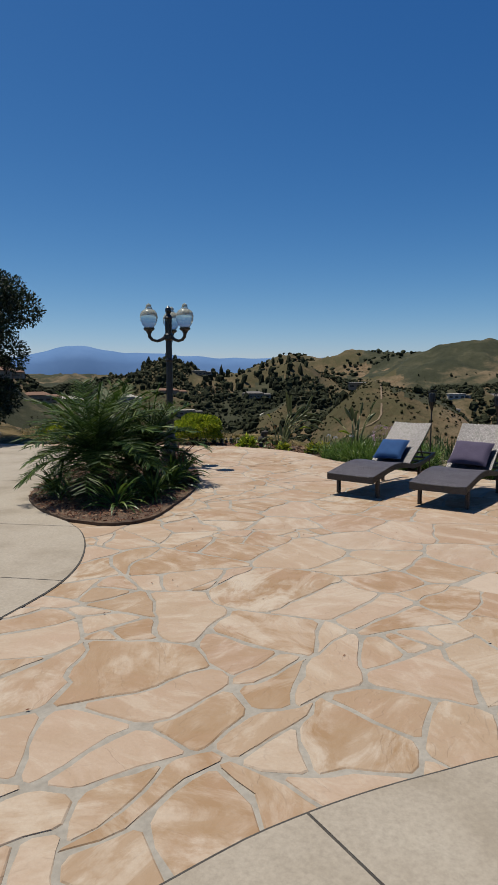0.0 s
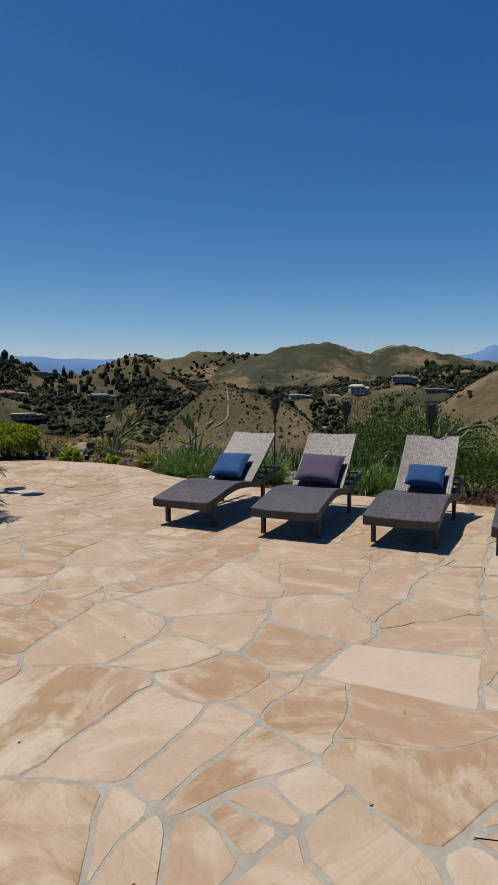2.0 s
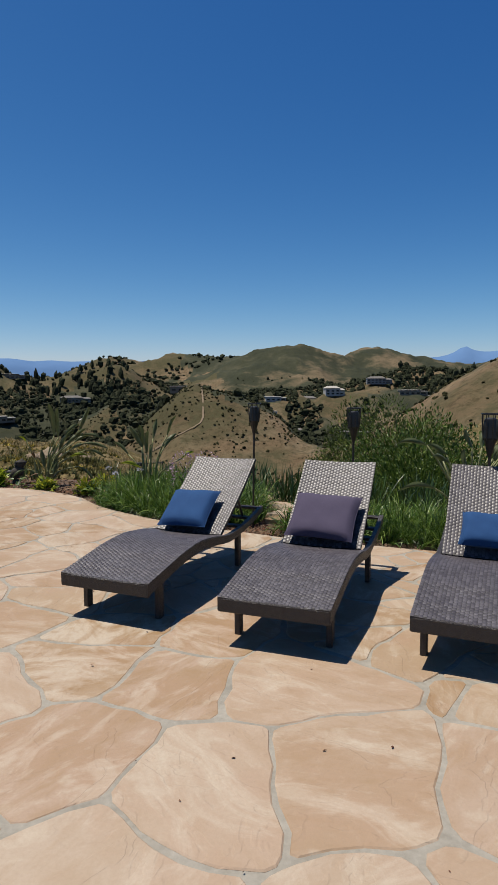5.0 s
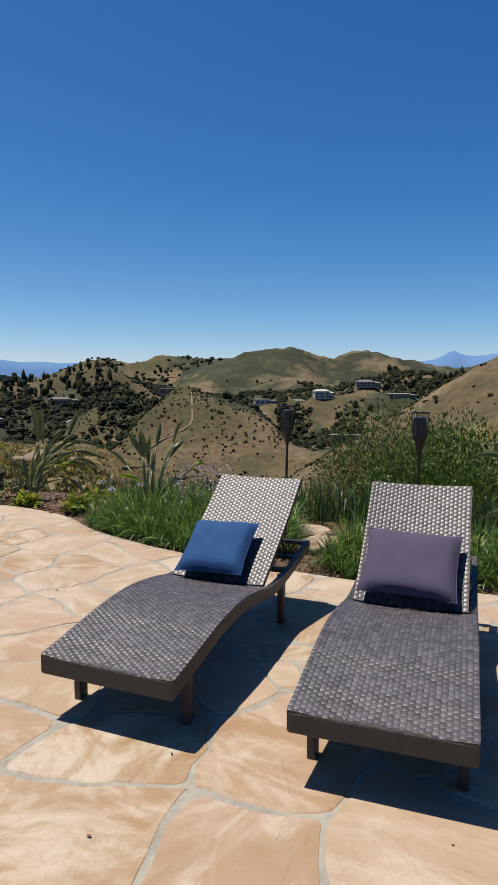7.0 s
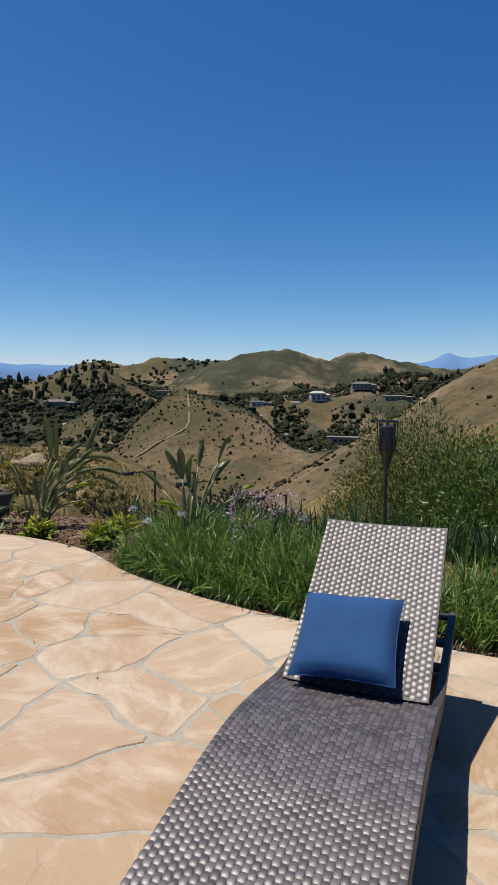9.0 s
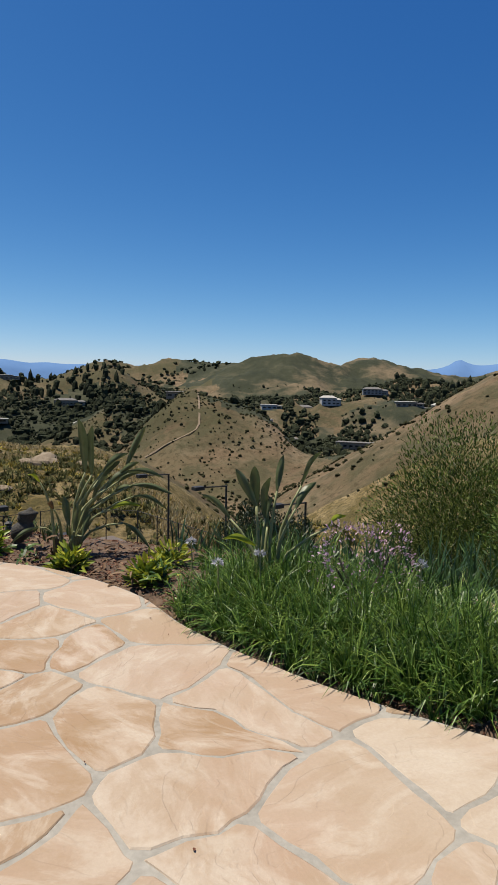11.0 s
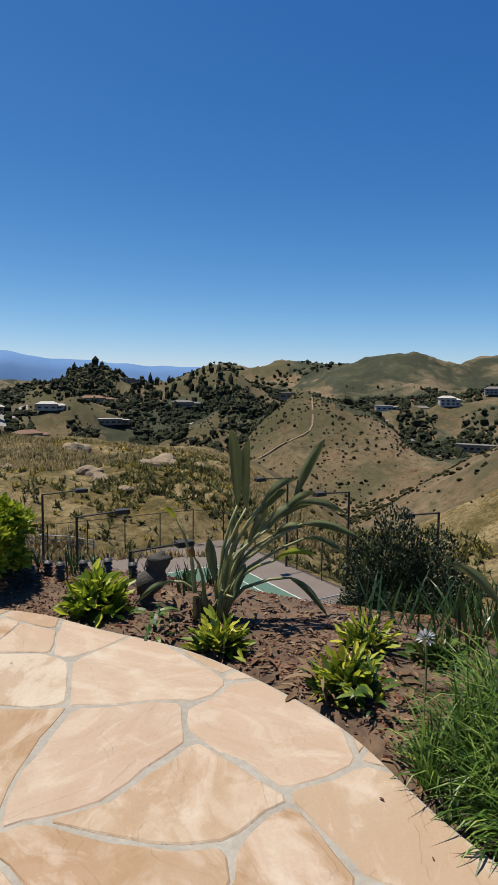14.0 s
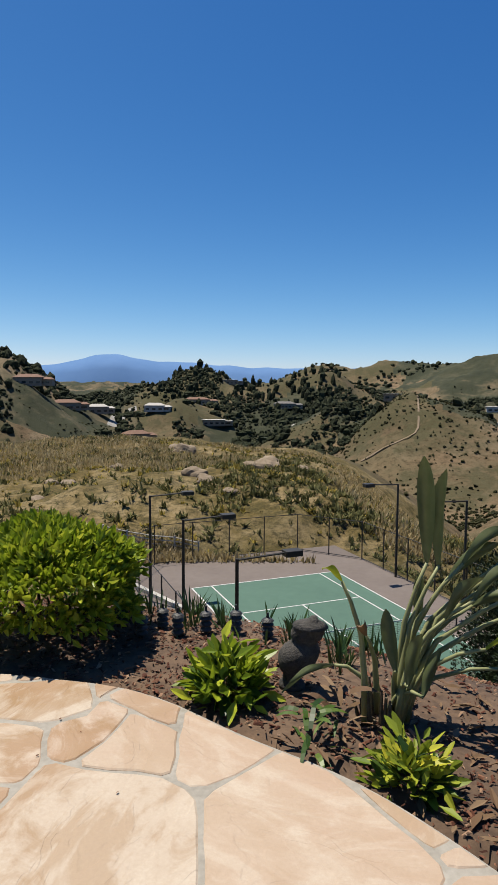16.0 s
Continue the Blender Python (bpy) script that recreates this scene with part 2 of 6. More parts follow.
def bearing(az, dist):
    """Ground place at a bearing (degrees, to the right of +y) and distance from the patio."""
    a = radians(az)
    return 0.6 + dist * math.sin(a), 7.0 + dist * math.cos(a)


# ---- the ground ----
EDGE = [(-9.0, 14.6), (-6.0, 13.9), (-3.2, 13.55), (-1.4, 13.35), (-0.6, 13.22), (0.0, 12.85), (0.6, 12.45), (1.2, 11.7), (1.5, 10.9), (1.9, 10.2), (2.4, 9.55),
        (3.1, 8.85), (3.6, 8.4), (4.2, 8.0), (5.2, 7.15), (6.4, 5.8), (8.0, 3.0)]
BACK = [(9.0, -2.0), (7.0, -7.0), (0.0, -9.0), (-8.0, -8.0), (-11.0, 0.0), (-11.0, 8.0)]


def smooth_line(pts, step=0.12):
    """A rounded line through the points (Catmull-Rom)."""
    p = [np.array(q, float) for q in pts]
    p = [2 * p[0] - p[1]] + p + [2 * p[-1] - p[-2]]
    out = []
    for a, b, c, d in zip(p, p[1:], p[2:], p[3:]):
        n = max(2, int(np.linalg.norm(c - b) / step))
        for t in np.arange(n) / n:
            out.append(0.5 * (2 * b + (c - a) * t + (2 * a - 5 * b + 4 * c - d) * t * t + (3 * b - a - 3 * c + d) * t ** 3))
    out.append(p[-2])
    return np.array(out)


edge_line = smooth_line(EDGE)
PATIO = np.vstack([edge_line, np.array(BACK, float)])


def inside(poly, x, y):
    """Whether points lie in a polygon."""
    x, y = np.asarray(x, float), np.asarray(y, float)
    hit = np.zeros(x.shape, bool)
    for (x0, y0), (x1, y1) in zip(poly, np.roll(poly, -1, 0)):
        if y0 != y1:
            hit ^= ((y0 > y) != (y1 > y)) & (x < (x1 - x0) * (y - y0) / (y1 - y0) + x0)
    return hit


def off_edge(x, y):
    """Distance outwards from the patio's edge, 0 inside."""
    x, y = np.asarray(x, float), np.asarray(y, float)
    best = np.full(x.shape, 1e9)
    ring = np.vstack([PATIO[::4], PATIO[:1]])
    for (x0, y0), (x1, y1) in zip(ring, ring[1:]):
        dx, dy = x1 - x0, y1 - y0
        t = np.clip(((x - x0) * dx + (y - y0) * dy) / (dx * dx + dy * dy + 1e-9), 0, 1)
        best = np.minimum(best, np.hypot(x - x0 - t * dx, y - y0 - t * dy))
    return np.where(inside(PATIO, x, y), 0.0, best)


# hills: bearing, distance, height of the top, width across, depth along the bearing
HILLS = [
    (45, 235, 16, 80, 95), (34, 330, -22, 60, 70), (9.6, 430, -2.0, 34, 80), (14, 400, -16, 40, 60), (4.5, 520, -12, 50, 60), (-38, 640, 70, 160, 170), (-26, 560, 22, 70, 120),
    (-9, 900, 14, 120, 130), (1.5, 950, 17, 110, 120), (-3, 640, -12, 70, 60), (-11, 600, -16, 60, 60), (27, 640, -8, 90, 60), (33, 900, 20, 170, 110), (16, 660, -10, 60, 60),
    (19, 1400, 76, 190, 240), (26, 1500, 68, 150, 220), (9.5, 1700, 72, 240, 200), (3, 1800, 62, 160, 200), (13.8, 1600, 55, 140, 200), (30, 1500, 44, 150, 220), (40, 1500, 52, 240, 220), (-60, 900, 90, 300, 300),
    (75, 700, 60, 250, 250),
]
HILL_AT = [(*bearing(a, d), a, z, w, l) for a, d, z, w, l in HILLS]
COURT_Z = -11.8


def lattice(x, y, seed):
    """Smooth value noise, -1 to 1."""
    xi, yi = np.floor(x), np.floor(y)
    fx, fy = x - xi, y - yi
    fx, fy = fx * fx * (3 - 2 * fx), fy * fy * (3 - 2 * fy)

    def val(a, b):
        s = np.sin(a * 127.1 + b * 311.7 + seed * 74.7) * 43758.5453
        return 2 * (s - np.floor(s)) - 1
    return (val(xi, yi) * (1 - fx) + val(xi + 1, yi) * fx) * (1 - fy) + (val(xi, yi + 1) * (1 - fx) + val(xi + 1, yi + 1) * fx) * fy


def fractal(x, y, scale, seed, octaves=4):
    out, amp = 0.0, 1.0
    for k in range(octaves):
        out = out + amp * lattice(x / scale, y / scale, seed + k)
        scale, amp = scale / 2.1, amp * 0.5
    return out


def step01(v, a, b):
    t = np.clip((v - a) / (b - a), 0, 1)
    return t * t * (3 - 2 * t)


def height(x, y):
    """The land: bed round the patio, the drop to the court, the knoll, the valley and its hills."""
    x, y = np.asarray(x, float), np.asarray(y, float)
    d, r = off_edge(x, y), np.hypot(x - 0.6, y - 7.0)
    az = np.degrees(np.arctan2(x - 0.6, y - 7.0))
    lawn = step01(-x - 0.45 * (y - 10), 2.6, 5.0) * 9
    lip = 1.15 + 0.9 * step01(x, 1.5, 3.5)
    drop = np.maximum(0, d - lip - lawn)
    near = -0.05 - 0.74 * drop ** 2 / (drop + 0.5) + 0.12 * fractal(x, y, 1.4, 3) * np.minimum(1, drop)
    near = np.where(d < lip, -0.05 + 0.02 * fractal(x, y, 0.5, 5), near)
    # land from the court outwards
    knoll = -10.3 + 2.2 * fractal(x, y, 40, 11, 6) + 0.5 * fractal(x, y, 5, 15, 3) - 0.05 * np.maximum(0, r - 125) - 0.0009 * np.maximum(0, r - 125) ** 2
    knoll = knoll - 30 * step01(az - 0.02 * (r - 60), -1.5, 17) * step01(r, 48, 125) - 2.4 * step01(60 - r, 0, 20)
    valley = -58 + 22 * step01(r, 330, 700) + 40 * step01(r, 700, 1500)
    far = np.exp(valley / 12) + 0
    for hx, hy, a, z, w, l in HILL_AT:
        c, s = math.cos(radians(a)), math.sin(radians(a))
        u, v = ((x - hx) * c - (y - hy) * s) / w, ((x - hx) * s + (y - hy) * c) / l
        q = np.sqrt(u * u + v * v + 0.04) - 0.2
        far = far + np.exp((z - 44 * (z + 66) / 66 * q ** 1.25 * 0.9) / 12)
    far = 12 * np.log(far) + fractal(x, y, 130, 21, 6) * np.clip(r / 900, 0.2, 1.0) * 6 - (np.abs(fractal(x, y, 170, 31, 4)) - 0.4) * np.clip((r - 180) / 500, 0, 1.0) * 15 - (np.abs(fractal(x, y, 48, 35, 4)) - 0.3) * np.clip((r - 120) / 300, 0, 1) * 7
    land = np.maximum(knoll, far)
    w = step01(r, 22, 40)
    z = np.maximum(near, np.where(r < 60, COURT_Z - 0.15, -99)) * (1 - w) + land * w
    cu, cv = (x - 3.64) * 0.898 + (y - 42) * 0.439, (x - 3.64) * 0.439 - (y - 42) * 0.898
    pad = step01(-np.maximum(np.abs(cu) - 12.5, np.abs(cv) - 22), 0, 2.6)
    z = z * (1 - pad) + (COURT_Z - 0.15) * pad
    return np.where(d <= 0, -0.30, z)


def build_ground():
    az = np.concatenate([np.arange(-34, 46, 0.22), np.arange(46, 326, 4.0)])
    rad = np.concatenate([np.arange(0.5, 14, 0.22), np.geomspace(14, 60, 70), np.geomspace(61, 3200, 210)])
    A, R = np.meshgrid(np.radians(az), rad)
    X, Y = 0.6 + R * np.sin(A), 7 + R * np.cos(A)
    Z = height(X.ravel(), Y.ravel()).reshape(X.shape)
    n = len(az)
    verts = np.stack([X, Y, Z], -1).reshape(-1, 3).tolist()
    faces = [(i * n + j, i * n + (j + 1) % n, (i + 1) * n + (j + 1) % n, (i + 1) * n + j) for i in range(len(rad) - 1) for j in range(n)]
    ob = mesh_object("ground", verts, faces, HILL, smooth=True)
    ob.data.materials.append(SOIL)
    cx = np.array([(f[0], f[2]) for f in faces])
    mids = (np.array(verts)[cx[:, 0]] + np.array(verts)[cx[:, 1]]) / 2
    soil = (off_edge(mids[:, 0], mids[:, 1]) < 1.6) & (mids[:, 0] > -4)
    ob.data.materials.append(MEADOW)
    meadow = (np.hypot(mids[:, 0] - 0.6, mids[:, 1] - 7.0) < 170) & ~soil
    ob.data.materials.append(GREEN_HILL)
    away = np.hypot(mids[:, 0] - 0.6, mids[:, 1] - 7.0)
    side_ = np.degrees(np.arctan2(mids[:, 0] - 0.6, mids[:, 1] - 7.0))
    patch = fractal(mids[:, 0], mids[:, 1], 170, 91, 4)
    green = ((away > 1050) & (side_ + 5 * patch > 11.5)) | ((away > 420) & (side_ + 3 * patch < -15)) | ((away > 300) & (away < 1050) & (patch > 0.7))
    ob.data.polygons.foreach_set("material_index", np.where(green, 3, soil.astype(int) + 2 * meadow.astype(int)))
    tagged(ob, "bark-mulched bed falling away to dry grassy valley hills", "ground", kind="structure")


build_ground()


def flat_slab(name, ring, top, thick, mat, **tags):
    bm = bmesh.new()
    lo = [bm.verts.new((x, y, top - thick)) for x, y in ring]
    hi = [bm.verts.new((x, y, top)) for x, y in ring]
    f = bm.faces.new(hi)
    bm.faces.new(lo[::-1])
    for i in range(len(ring)):
        j = (i + 1) % len(ring)
        bm.faces.new((lo[i], lo[j], hi[j], hi[i]))
    bmesh.ops.recalc_face_normals(bm, faces=bm.faces)
    bmesh.ops.triangulate(bm, faces=[f])
    return tagged(part(name, bm, mat), **tags)


mortar_bed = flat_slab("patio", PATIO, -0.0035, 0.2, MORTAR, label="flagstone patio with pale grey mortar joints", category="patio", kind="structure")

# concrete decks, poured against the flagstones
RIGHT_LINE = smooth_line([(-3.2, -1.9), (-1.2, -0.55), (-0.05, 0.39), (0.39, 0.70), (0.95, 0.96), (1.6, 1.15), (3.0, 1.2), (5.0, 0.4), (6.5, -1.5)])
deck_ring = np.vstack([RIGHT_LINE, np.array([(6.5, -6.5), (0.0, -8.3), (-5.0, -7.8)])])
LEFT_LINE = smooth_line([(-2.4, 0.4), (-1.75, 1.6), (-1.49, 2.56), (-1.33, 3.2), (-1.32, 3.8), (-1.45, 4.45), (-1.66, 5.0), (-1.95, 5.45)])
path_ring = np.vstack([LEFT_LINE, np.array([(-2.5, 6.1), (-2.95, 6.95), (-3.1, 8.2), (-3.3, 9.8), (-3.9, 12.0), (-4.8, 13.3), (-8.5, 14.2), (-10.6, 8.0), (-10.6, 0.0), (-6.0, -2.0)])])


def cut_convex(ring, lines):
    """Clips a polygon by half planes n.p <= c."""
    pts = [tuple(p) for p in ring]
    for nx, ny, c in lines:
        out = []
        for (x0, y0), (x1, y1) in zip(pts, pts[1:] + pts[:1]):
            d0, d1 = nx * x0 + ny * y0 - c, nx * x1 + ny * y1 - c
            if d0 <= 0:
                out.append((x0, y0))
            if (d0 < 0 < d1) or (d1 < 0 < d0):
                t = d0 / (d0 - d1)
                out.append((x0 + t * (x1 - x0), y0 + t * (y1 - y0)))
        pts = out
        if len(pts) < 3:
            return []
    return pts


def area(ring):
    p = np.array(ring)
    return 0.5 * np.sum(p[:, 0] * np.roll(p[:, 1], -1) - p[:, 1] * np.roll(p[:, 0], -1))


def deck(name, ring, nx, ny, cuts, label):
    """A concrete deck cast in bays, with open joints across it."""
    owner = None
    cuts = [-1e3] + cuts + [1e3]
    bed, p = ring, np.array(ring)
    ahead = np.roll(p, -1, 0) - np.roll(p, 1, 0)
    ring = p + 0.013 * np.sign(area(p)) * np.stack([-ahead[:, 1], ahead[:, 0]], 1) / np.hypot(*ahead.T)[:, None]
    for a, b in zip(cuts, cuts[1:]):
        bay = cut_convex(ring, [(-nx, -ny, -(a + 0.006)), (nx, ny, b - 0.006)])
        if bay:
            if owner is None:
                owner = empty(name, label=label, category="pavement", kind="structure")
            flat_slab("bay", bay, 0.008, 0.12, CONCRETE).parent = owner
    flat_slab("joint_bed", bed, 0.0036, 0.05, plain("joint_" + name, (0.028, 0.025, 0.022), (0.055, 0.050, 0.044), 6, 0.9)).parent = owner


deck("concrete_deck", deck_ring, 0.83, 0.55, [-1.5, 0.76, 3.0], "weathered grey concrete deck with scored joints beside the flagstones")
deck("concrete_path", path_ring, 0.15, 0.99, [-0.9, 1.15, 3.12, 4.85, 7.6, 10.2], "pale grey concrete path with scored joints beside the planter")


# ---- loungers ----
def cloth(name, dark, light):
    m, nt, b = material(name, 0.85, 0, 0.2)
    b.inputs["Sheen Weight"].default_value = 0.04
    pos = coords(nt)
    w = noise_tex(nt, pos, 420, 2)
    c = ramp(nt, mix(nt, 0.5, noise_tex(nt, pos, 5), w), [(0.35, dark), (0.65, light)])
    nt.links.new(c, b.inputs["Base Color"])
    bump(nt, b, w, 0.3, 0.002)
    return m


BLUE_CLOTH = cloth("blue_canvas", (0.008, 0.038, 0.118), (0.013, 0.055, 0.155))
MAUVE_CLOTH = cloth("mauve_canvas", (0.046, 0.038, 0.068), (0.064, 0.054, 0.090))

SEAT_LINE = [(0.0, 0.308), (0.25, 0.352), (0.5, 0.395), (0.75, 0.41), (1.0, 0.385), (1.2, 0.345)]


def back_line(top_s, top_z):
    """The backrest from its hinge to its top, slightly hollow."""
    return [(1.17, 0.36), (1.17 + 0.36 * (top_s - 1.17), 0.36 + 0.33 * (top_z - 0.36)), (1.17 + 0.70 * (top_s - 1.17), 0.36 + 0.67 * (top_z - 0.36)), (top_s, top_z)]



def along(line, t):
    """A place and direction at the share t of a rounded line."""
    pts = smooth_line(line, 0.02)
    seg = np.r_[0, np.cumsum(np.hypot(*np.diff(pts, axis=0).T))]
    s = t * seg[-1]
    p = np.array([np.interp(s, seg, pts[:, 0]), np.interp(s, seg, pts[:, 1])])
    q = np.array([np.interp(min(s + 0.01, seg[-1]), seg, pts[:, 0]), np.interp(min(s + 0.01, seg[-1]), seg, pts[:, 1])])
    o = np.array([np.interp(max(s - 0.01, 0), seg, pts[:, 0]), np.interp(max(s - 0.01, 0), seg, pts[:, 1])])
    d = (q - o) / np.hypot(*(q - o))
    return p, d, seg[-1]


# shade between the woven strands, painted as a near-black backing colour
BOARD = plain("gap_shade_backing", (0.017, 0.015, 0.015), (0.033, 0.030, 0.030), 30, 0.6)


def panel_sheet(name, line, width0, width1, thick, parent, sag=0.0):
    """The padded board under a woven panel, dark for the shade in its gaps."""
    bm, rows = bmesh.new(), []
    for t in np.linspace(0, 1, 24):
        p, d, _ = along(line, t)
        w = 0.5 * (width0 + (width1 - width0) * t)
        n = np.array([-d[1], d[0]])
        row = []
        for u in np.linspace(-1, 1, 9):
            h = -sag * (1 - u * u)
            row.append(bm.verts.new((u * w, p[0] + n[0] * h, p[1] + n[1] * h)))
        for u in np.linspace(1, -1, 9):
            h = -thick
            row.append(bm.verts.new((u * w, p[0] + n[0] * h, p[1] + n[1] * h)))
        rows.append(row)
    for a, b in zip(rows, rows[1:]):
        for i in range(len(a)):
            j = (i + 1) % len(a)
            bm.faces.new((a[i], b[i], b[j], a[j]))
    bm.faces.new(rows[0])
    bm.faces.new(rows[-1][::-1])
    bmesh.ops.recalc_face_normals(bm, faces=bm.faces)
    return part(name, bm, BOARD, parent)


def weave(name, line, width0, width1, parent, mat, sag=0.0, pitch_l=0.030, pitch_w=0.0235):
    """Flat strands over and under: each shows as a small domed pad."""
    _, _, length = along(line, 0)
    nl, nw = int(length / pitch_l), int(width0 / pitch_w)
    verts, faces = [], []
    for j in range(nw):
        for i in range(nl):
            off = 0.5 if j % 2 else 0.0
            for a in range(3):
                t = min(1.0, max(0.0, (i + off + 0.02 + 0.48 * a) / (nl + 0.5)))
                p, d, _ = PLACES(line, t)
                n = (-d[1], d[0])
                w = width0 + (width1 - width0) * t
                for b in range(3):
                    u = (j + 0.03 + 0.47 * b) / nw * 2 - 1
                    h = -sag * (1 - u * u) + (0.0054 if a == 1 else 0.0014) - (0.0022 if b != 1 else 0)
                    verts.append((u * w / 2, p[0] + n[0] * h, p[1] + n[1] * h))
            k = len(verts) - 9
            faces += [(k + r * 3 + c, k + r * 3 + c + 1, k + r * 3 + c + 4, k + r * 3 + c + 3) for r in range(2) for c in range(2)]
    return mesh_object(name, verts, faces, mat, parent, smooth=True)


PLACE_CACHE = {}


def PLACES(line, t):
    key = (tuple(line), round(t * 400))
    if key not in PLACE_CACHE:
        PLACE_CACHE[key] = along(line, round(t * 400) / 400)
    return PLACE_CACHE[key]


def build_lounger(m, BACK_LINE):
    top = empty("sun_lounger", label="dark grey woven resin sun lounger, back raised, on flagstones", category="sun lounger", group="sun loungers")
    panel_sheet("seat_board", SEAT_LINE, 0.70, 0.68, 0.03, top, 0.012)
    weave("seat_weave", SEAT_LINE, 0.708, 0.69, top, WICKER, 0.012)
    back = panel_sheet("backrest", BACK_LINE, 0.61, 0.61, 0.028, top, 0.014)
    weave("back_weave", BACK_LINE, 0.605, 0.605, back, WICKER, 0.014)
    # wicker apron round the foot and along both sides, its top following the seat
    for name, sx in (("side_apron", -1), ("side_apron", 1)):
        bm, rows = bmesh.new(), []
        rail = SEAT_LINE[:-1] + [(1.25, 0.35), (1.5, 0.365), (1.75, 0.405), (1.98, 0.455)]
        for t in np.linspace(0, 1, 40):
            p, d, _ = along(rail, t)
            deep = 0.085 - 0.03 * t
            xa, xb = sx * 0.352, sx * (0.352 - 0.035)
            rows.append([bm.verts.new(v) for v in ((xa, p[0], p[1] - 0.004), (xb, p[0], p[1] - 0.004), (xb, p[0], p[1] - deep), (xa, p[0], p[1] - deep))])
        for a, b in zip(rows, rows[1:]):
            for i in range(4):
                bm.faces.new((a[i], a[(i + 1) % 4], b[(i + 1) % 4], b[i]))
        bm.faces.new(rows[0])
        bm.faces.new(rows[-1])
        bmesh.ops.recalc_face_normals(bm, faces=bm.faces)
        part(name, bm, WICKER_BROWN, top)
    part("foot_apron", box_bm(0.70, 0.035, 0.088, pose(0, 0.016, 0.258), 0.008), WICKER_BROWN, top)
    for y, z in ((1.52, 0.355), (1.73, 0.385), (1.96, 0.43)):
        part("cross_slat", box_bm(0.66, 0.045, 0.022, pose(0, y, z, 10, 0, 0), 0.004), WOOD_DARK, top)
    stay = along(BACK_LINE, 0.55)[0]
    for sx in (-1, 1):
        for y, h, lean in ((0.22, 0.30, 7), (1.52, 0.33, -7)):
            part("leg", box_bm(0.04, 0.06, h, pose(sx * 0.30, y, h / 2, 0, 0, 0) @ Matrix.Shear("XZ", 4, (0, math.tan(radians(lean)))), 0.006), WICKER_BROWN, top)
        part("back_stay", tube([(sx * 0.25, stay[0] + 0.03, stay[1] - 0.045), (sx * 0.25, 1.74, 0.39)], 0.011), BLACK_METAL, top)
    top.matrix_world = m
    return top


WICKER_BROWN = plain("resin_wicker_brown", (0.014, 0.011, 0.010), (0.036, 0.029, 0.026), 40, 0.42, bumps=0.6)


def build_pillow(name, w, h, d, mat, m, label):
    """A stuffed cushion with pinched corners."""
    n, verts, faces = 18, [], []
    for side in (1, -1):
        for i in range(n + 1):
            for j in range(n + 1):
                u, v = 2 * i / n - 1, 2 * j / n - 1
                body = max(0.0, (1 - u ** 4) * (1 - v ** 4)) ** 0.42
                pinch = 1 - 0.075 * (u * u * (1 - v * v) + 0) - 0.02 * v * v
                pv = 1 - 0.075 * (v * v * (1 - u * u))
                wr = 0.05 * math.sin(7 * u + 3 * v) * math.sin(5 * v) * body
                verts.append((u * w / 2 * (1 - 0.06 * (1 - v * v)), v * h / 2 * (1 - 0.06 * (1 - u * u)), side * d / 2 * (body + wr) ))
        o = 0 if side == 1 else (n + 1) ** 2
        for i in range(n):
            for j in range(n):
                q = (o + i * (n + 1) + j, o + (i + 1) * (n + 1) + j, o + (i + 1) * (n + 1) + j + 1, o + i * (n + 1) + j + 1)
                faces.append(q if side == 1 else q[::-1])
    top = empty(name, m, label=label, category="cushion", group="cushions")
    mesh_object("cover", verts, faces, mat, top, smooth=True)
    ring = [(u * w / 2 * (1 - 0.06 * (1 - v * v)), v * h / 2 * (1 - 0.06 * (1 - u * u)), 0) for u, v in
            [(-1 + 2 * k / 12, -1) for k in range(12)] + [(1, -1 + 2 * k / 12) for k in range(12)] + [(1 - 2 * k / 12, 1) for k in range(12)] + [(-1, 1 - 2 * k / 12) for k in range(13)]]
    part("piping", tube(ring, 0.003, 6), mat, top)
    return top


LOUNGERS = [(pose(1.43, 6.83, 0, 0, 0, -38.3), back_line(1.92, 0.90)), (pose(2.38, 6.06, 0, 0, 0, -35.5), back_line(1.83, 0.93)), (pose(3.34, 5.45, 0, 0, 0, -38), back_line(1.82, 0.935)), (pose(4.25, 4.73, 0, 0, 0, -38), back_line(1.82, 0.935))]
for lm, bl in LOUNGERS:
    build_lounger(lm, bl)
for (w, h, x, s, mat, turn, label), lm in zip(((0.44, 0.43, -0.05, 0.215, BLUE_CLOTH, 3, "square royal blue canvas cushion leaning on the lounger back"),
                                              (0.53, 0.44, -0.01, 0.26, MAUVE_CLOTH, -2, "wide dusty purple canvas cushion leaning on the lounger back"),
                                              (0.42, 0.30, 0.02, 0.21, BLUE_CLOTH, -2, "royal blue canvas lumbar cushion leaning on the lounger back")), LOUNGERS):
    lm, bl = lm
    p, d, _ = along(bl, s)
    build_pillow("cushion", w, h, 0.13, mat, lm @ pose(x, p[0] - d[1] * 0.075, p[1] + d[0] * 0.075, math.degrees(math.atan2(d[1], d[0])), 0, 0) @ pose(0, 0, 0, 0, 0, turn), label)


# ---- street lamp in the planter ----
def frosted_glass():
    m, nt, b = material("frosted_acrylic", 0.18, 0, 0.6)
    b.inputs["Base Color"].default_value = (0.72, 0.79, 0.77, 1)
    b.inputs["Transmission Weight"].default_value = 0.75
    b.inputs["IOR"].default_value = 1.2
    return m


GLASS = frosted_glass()


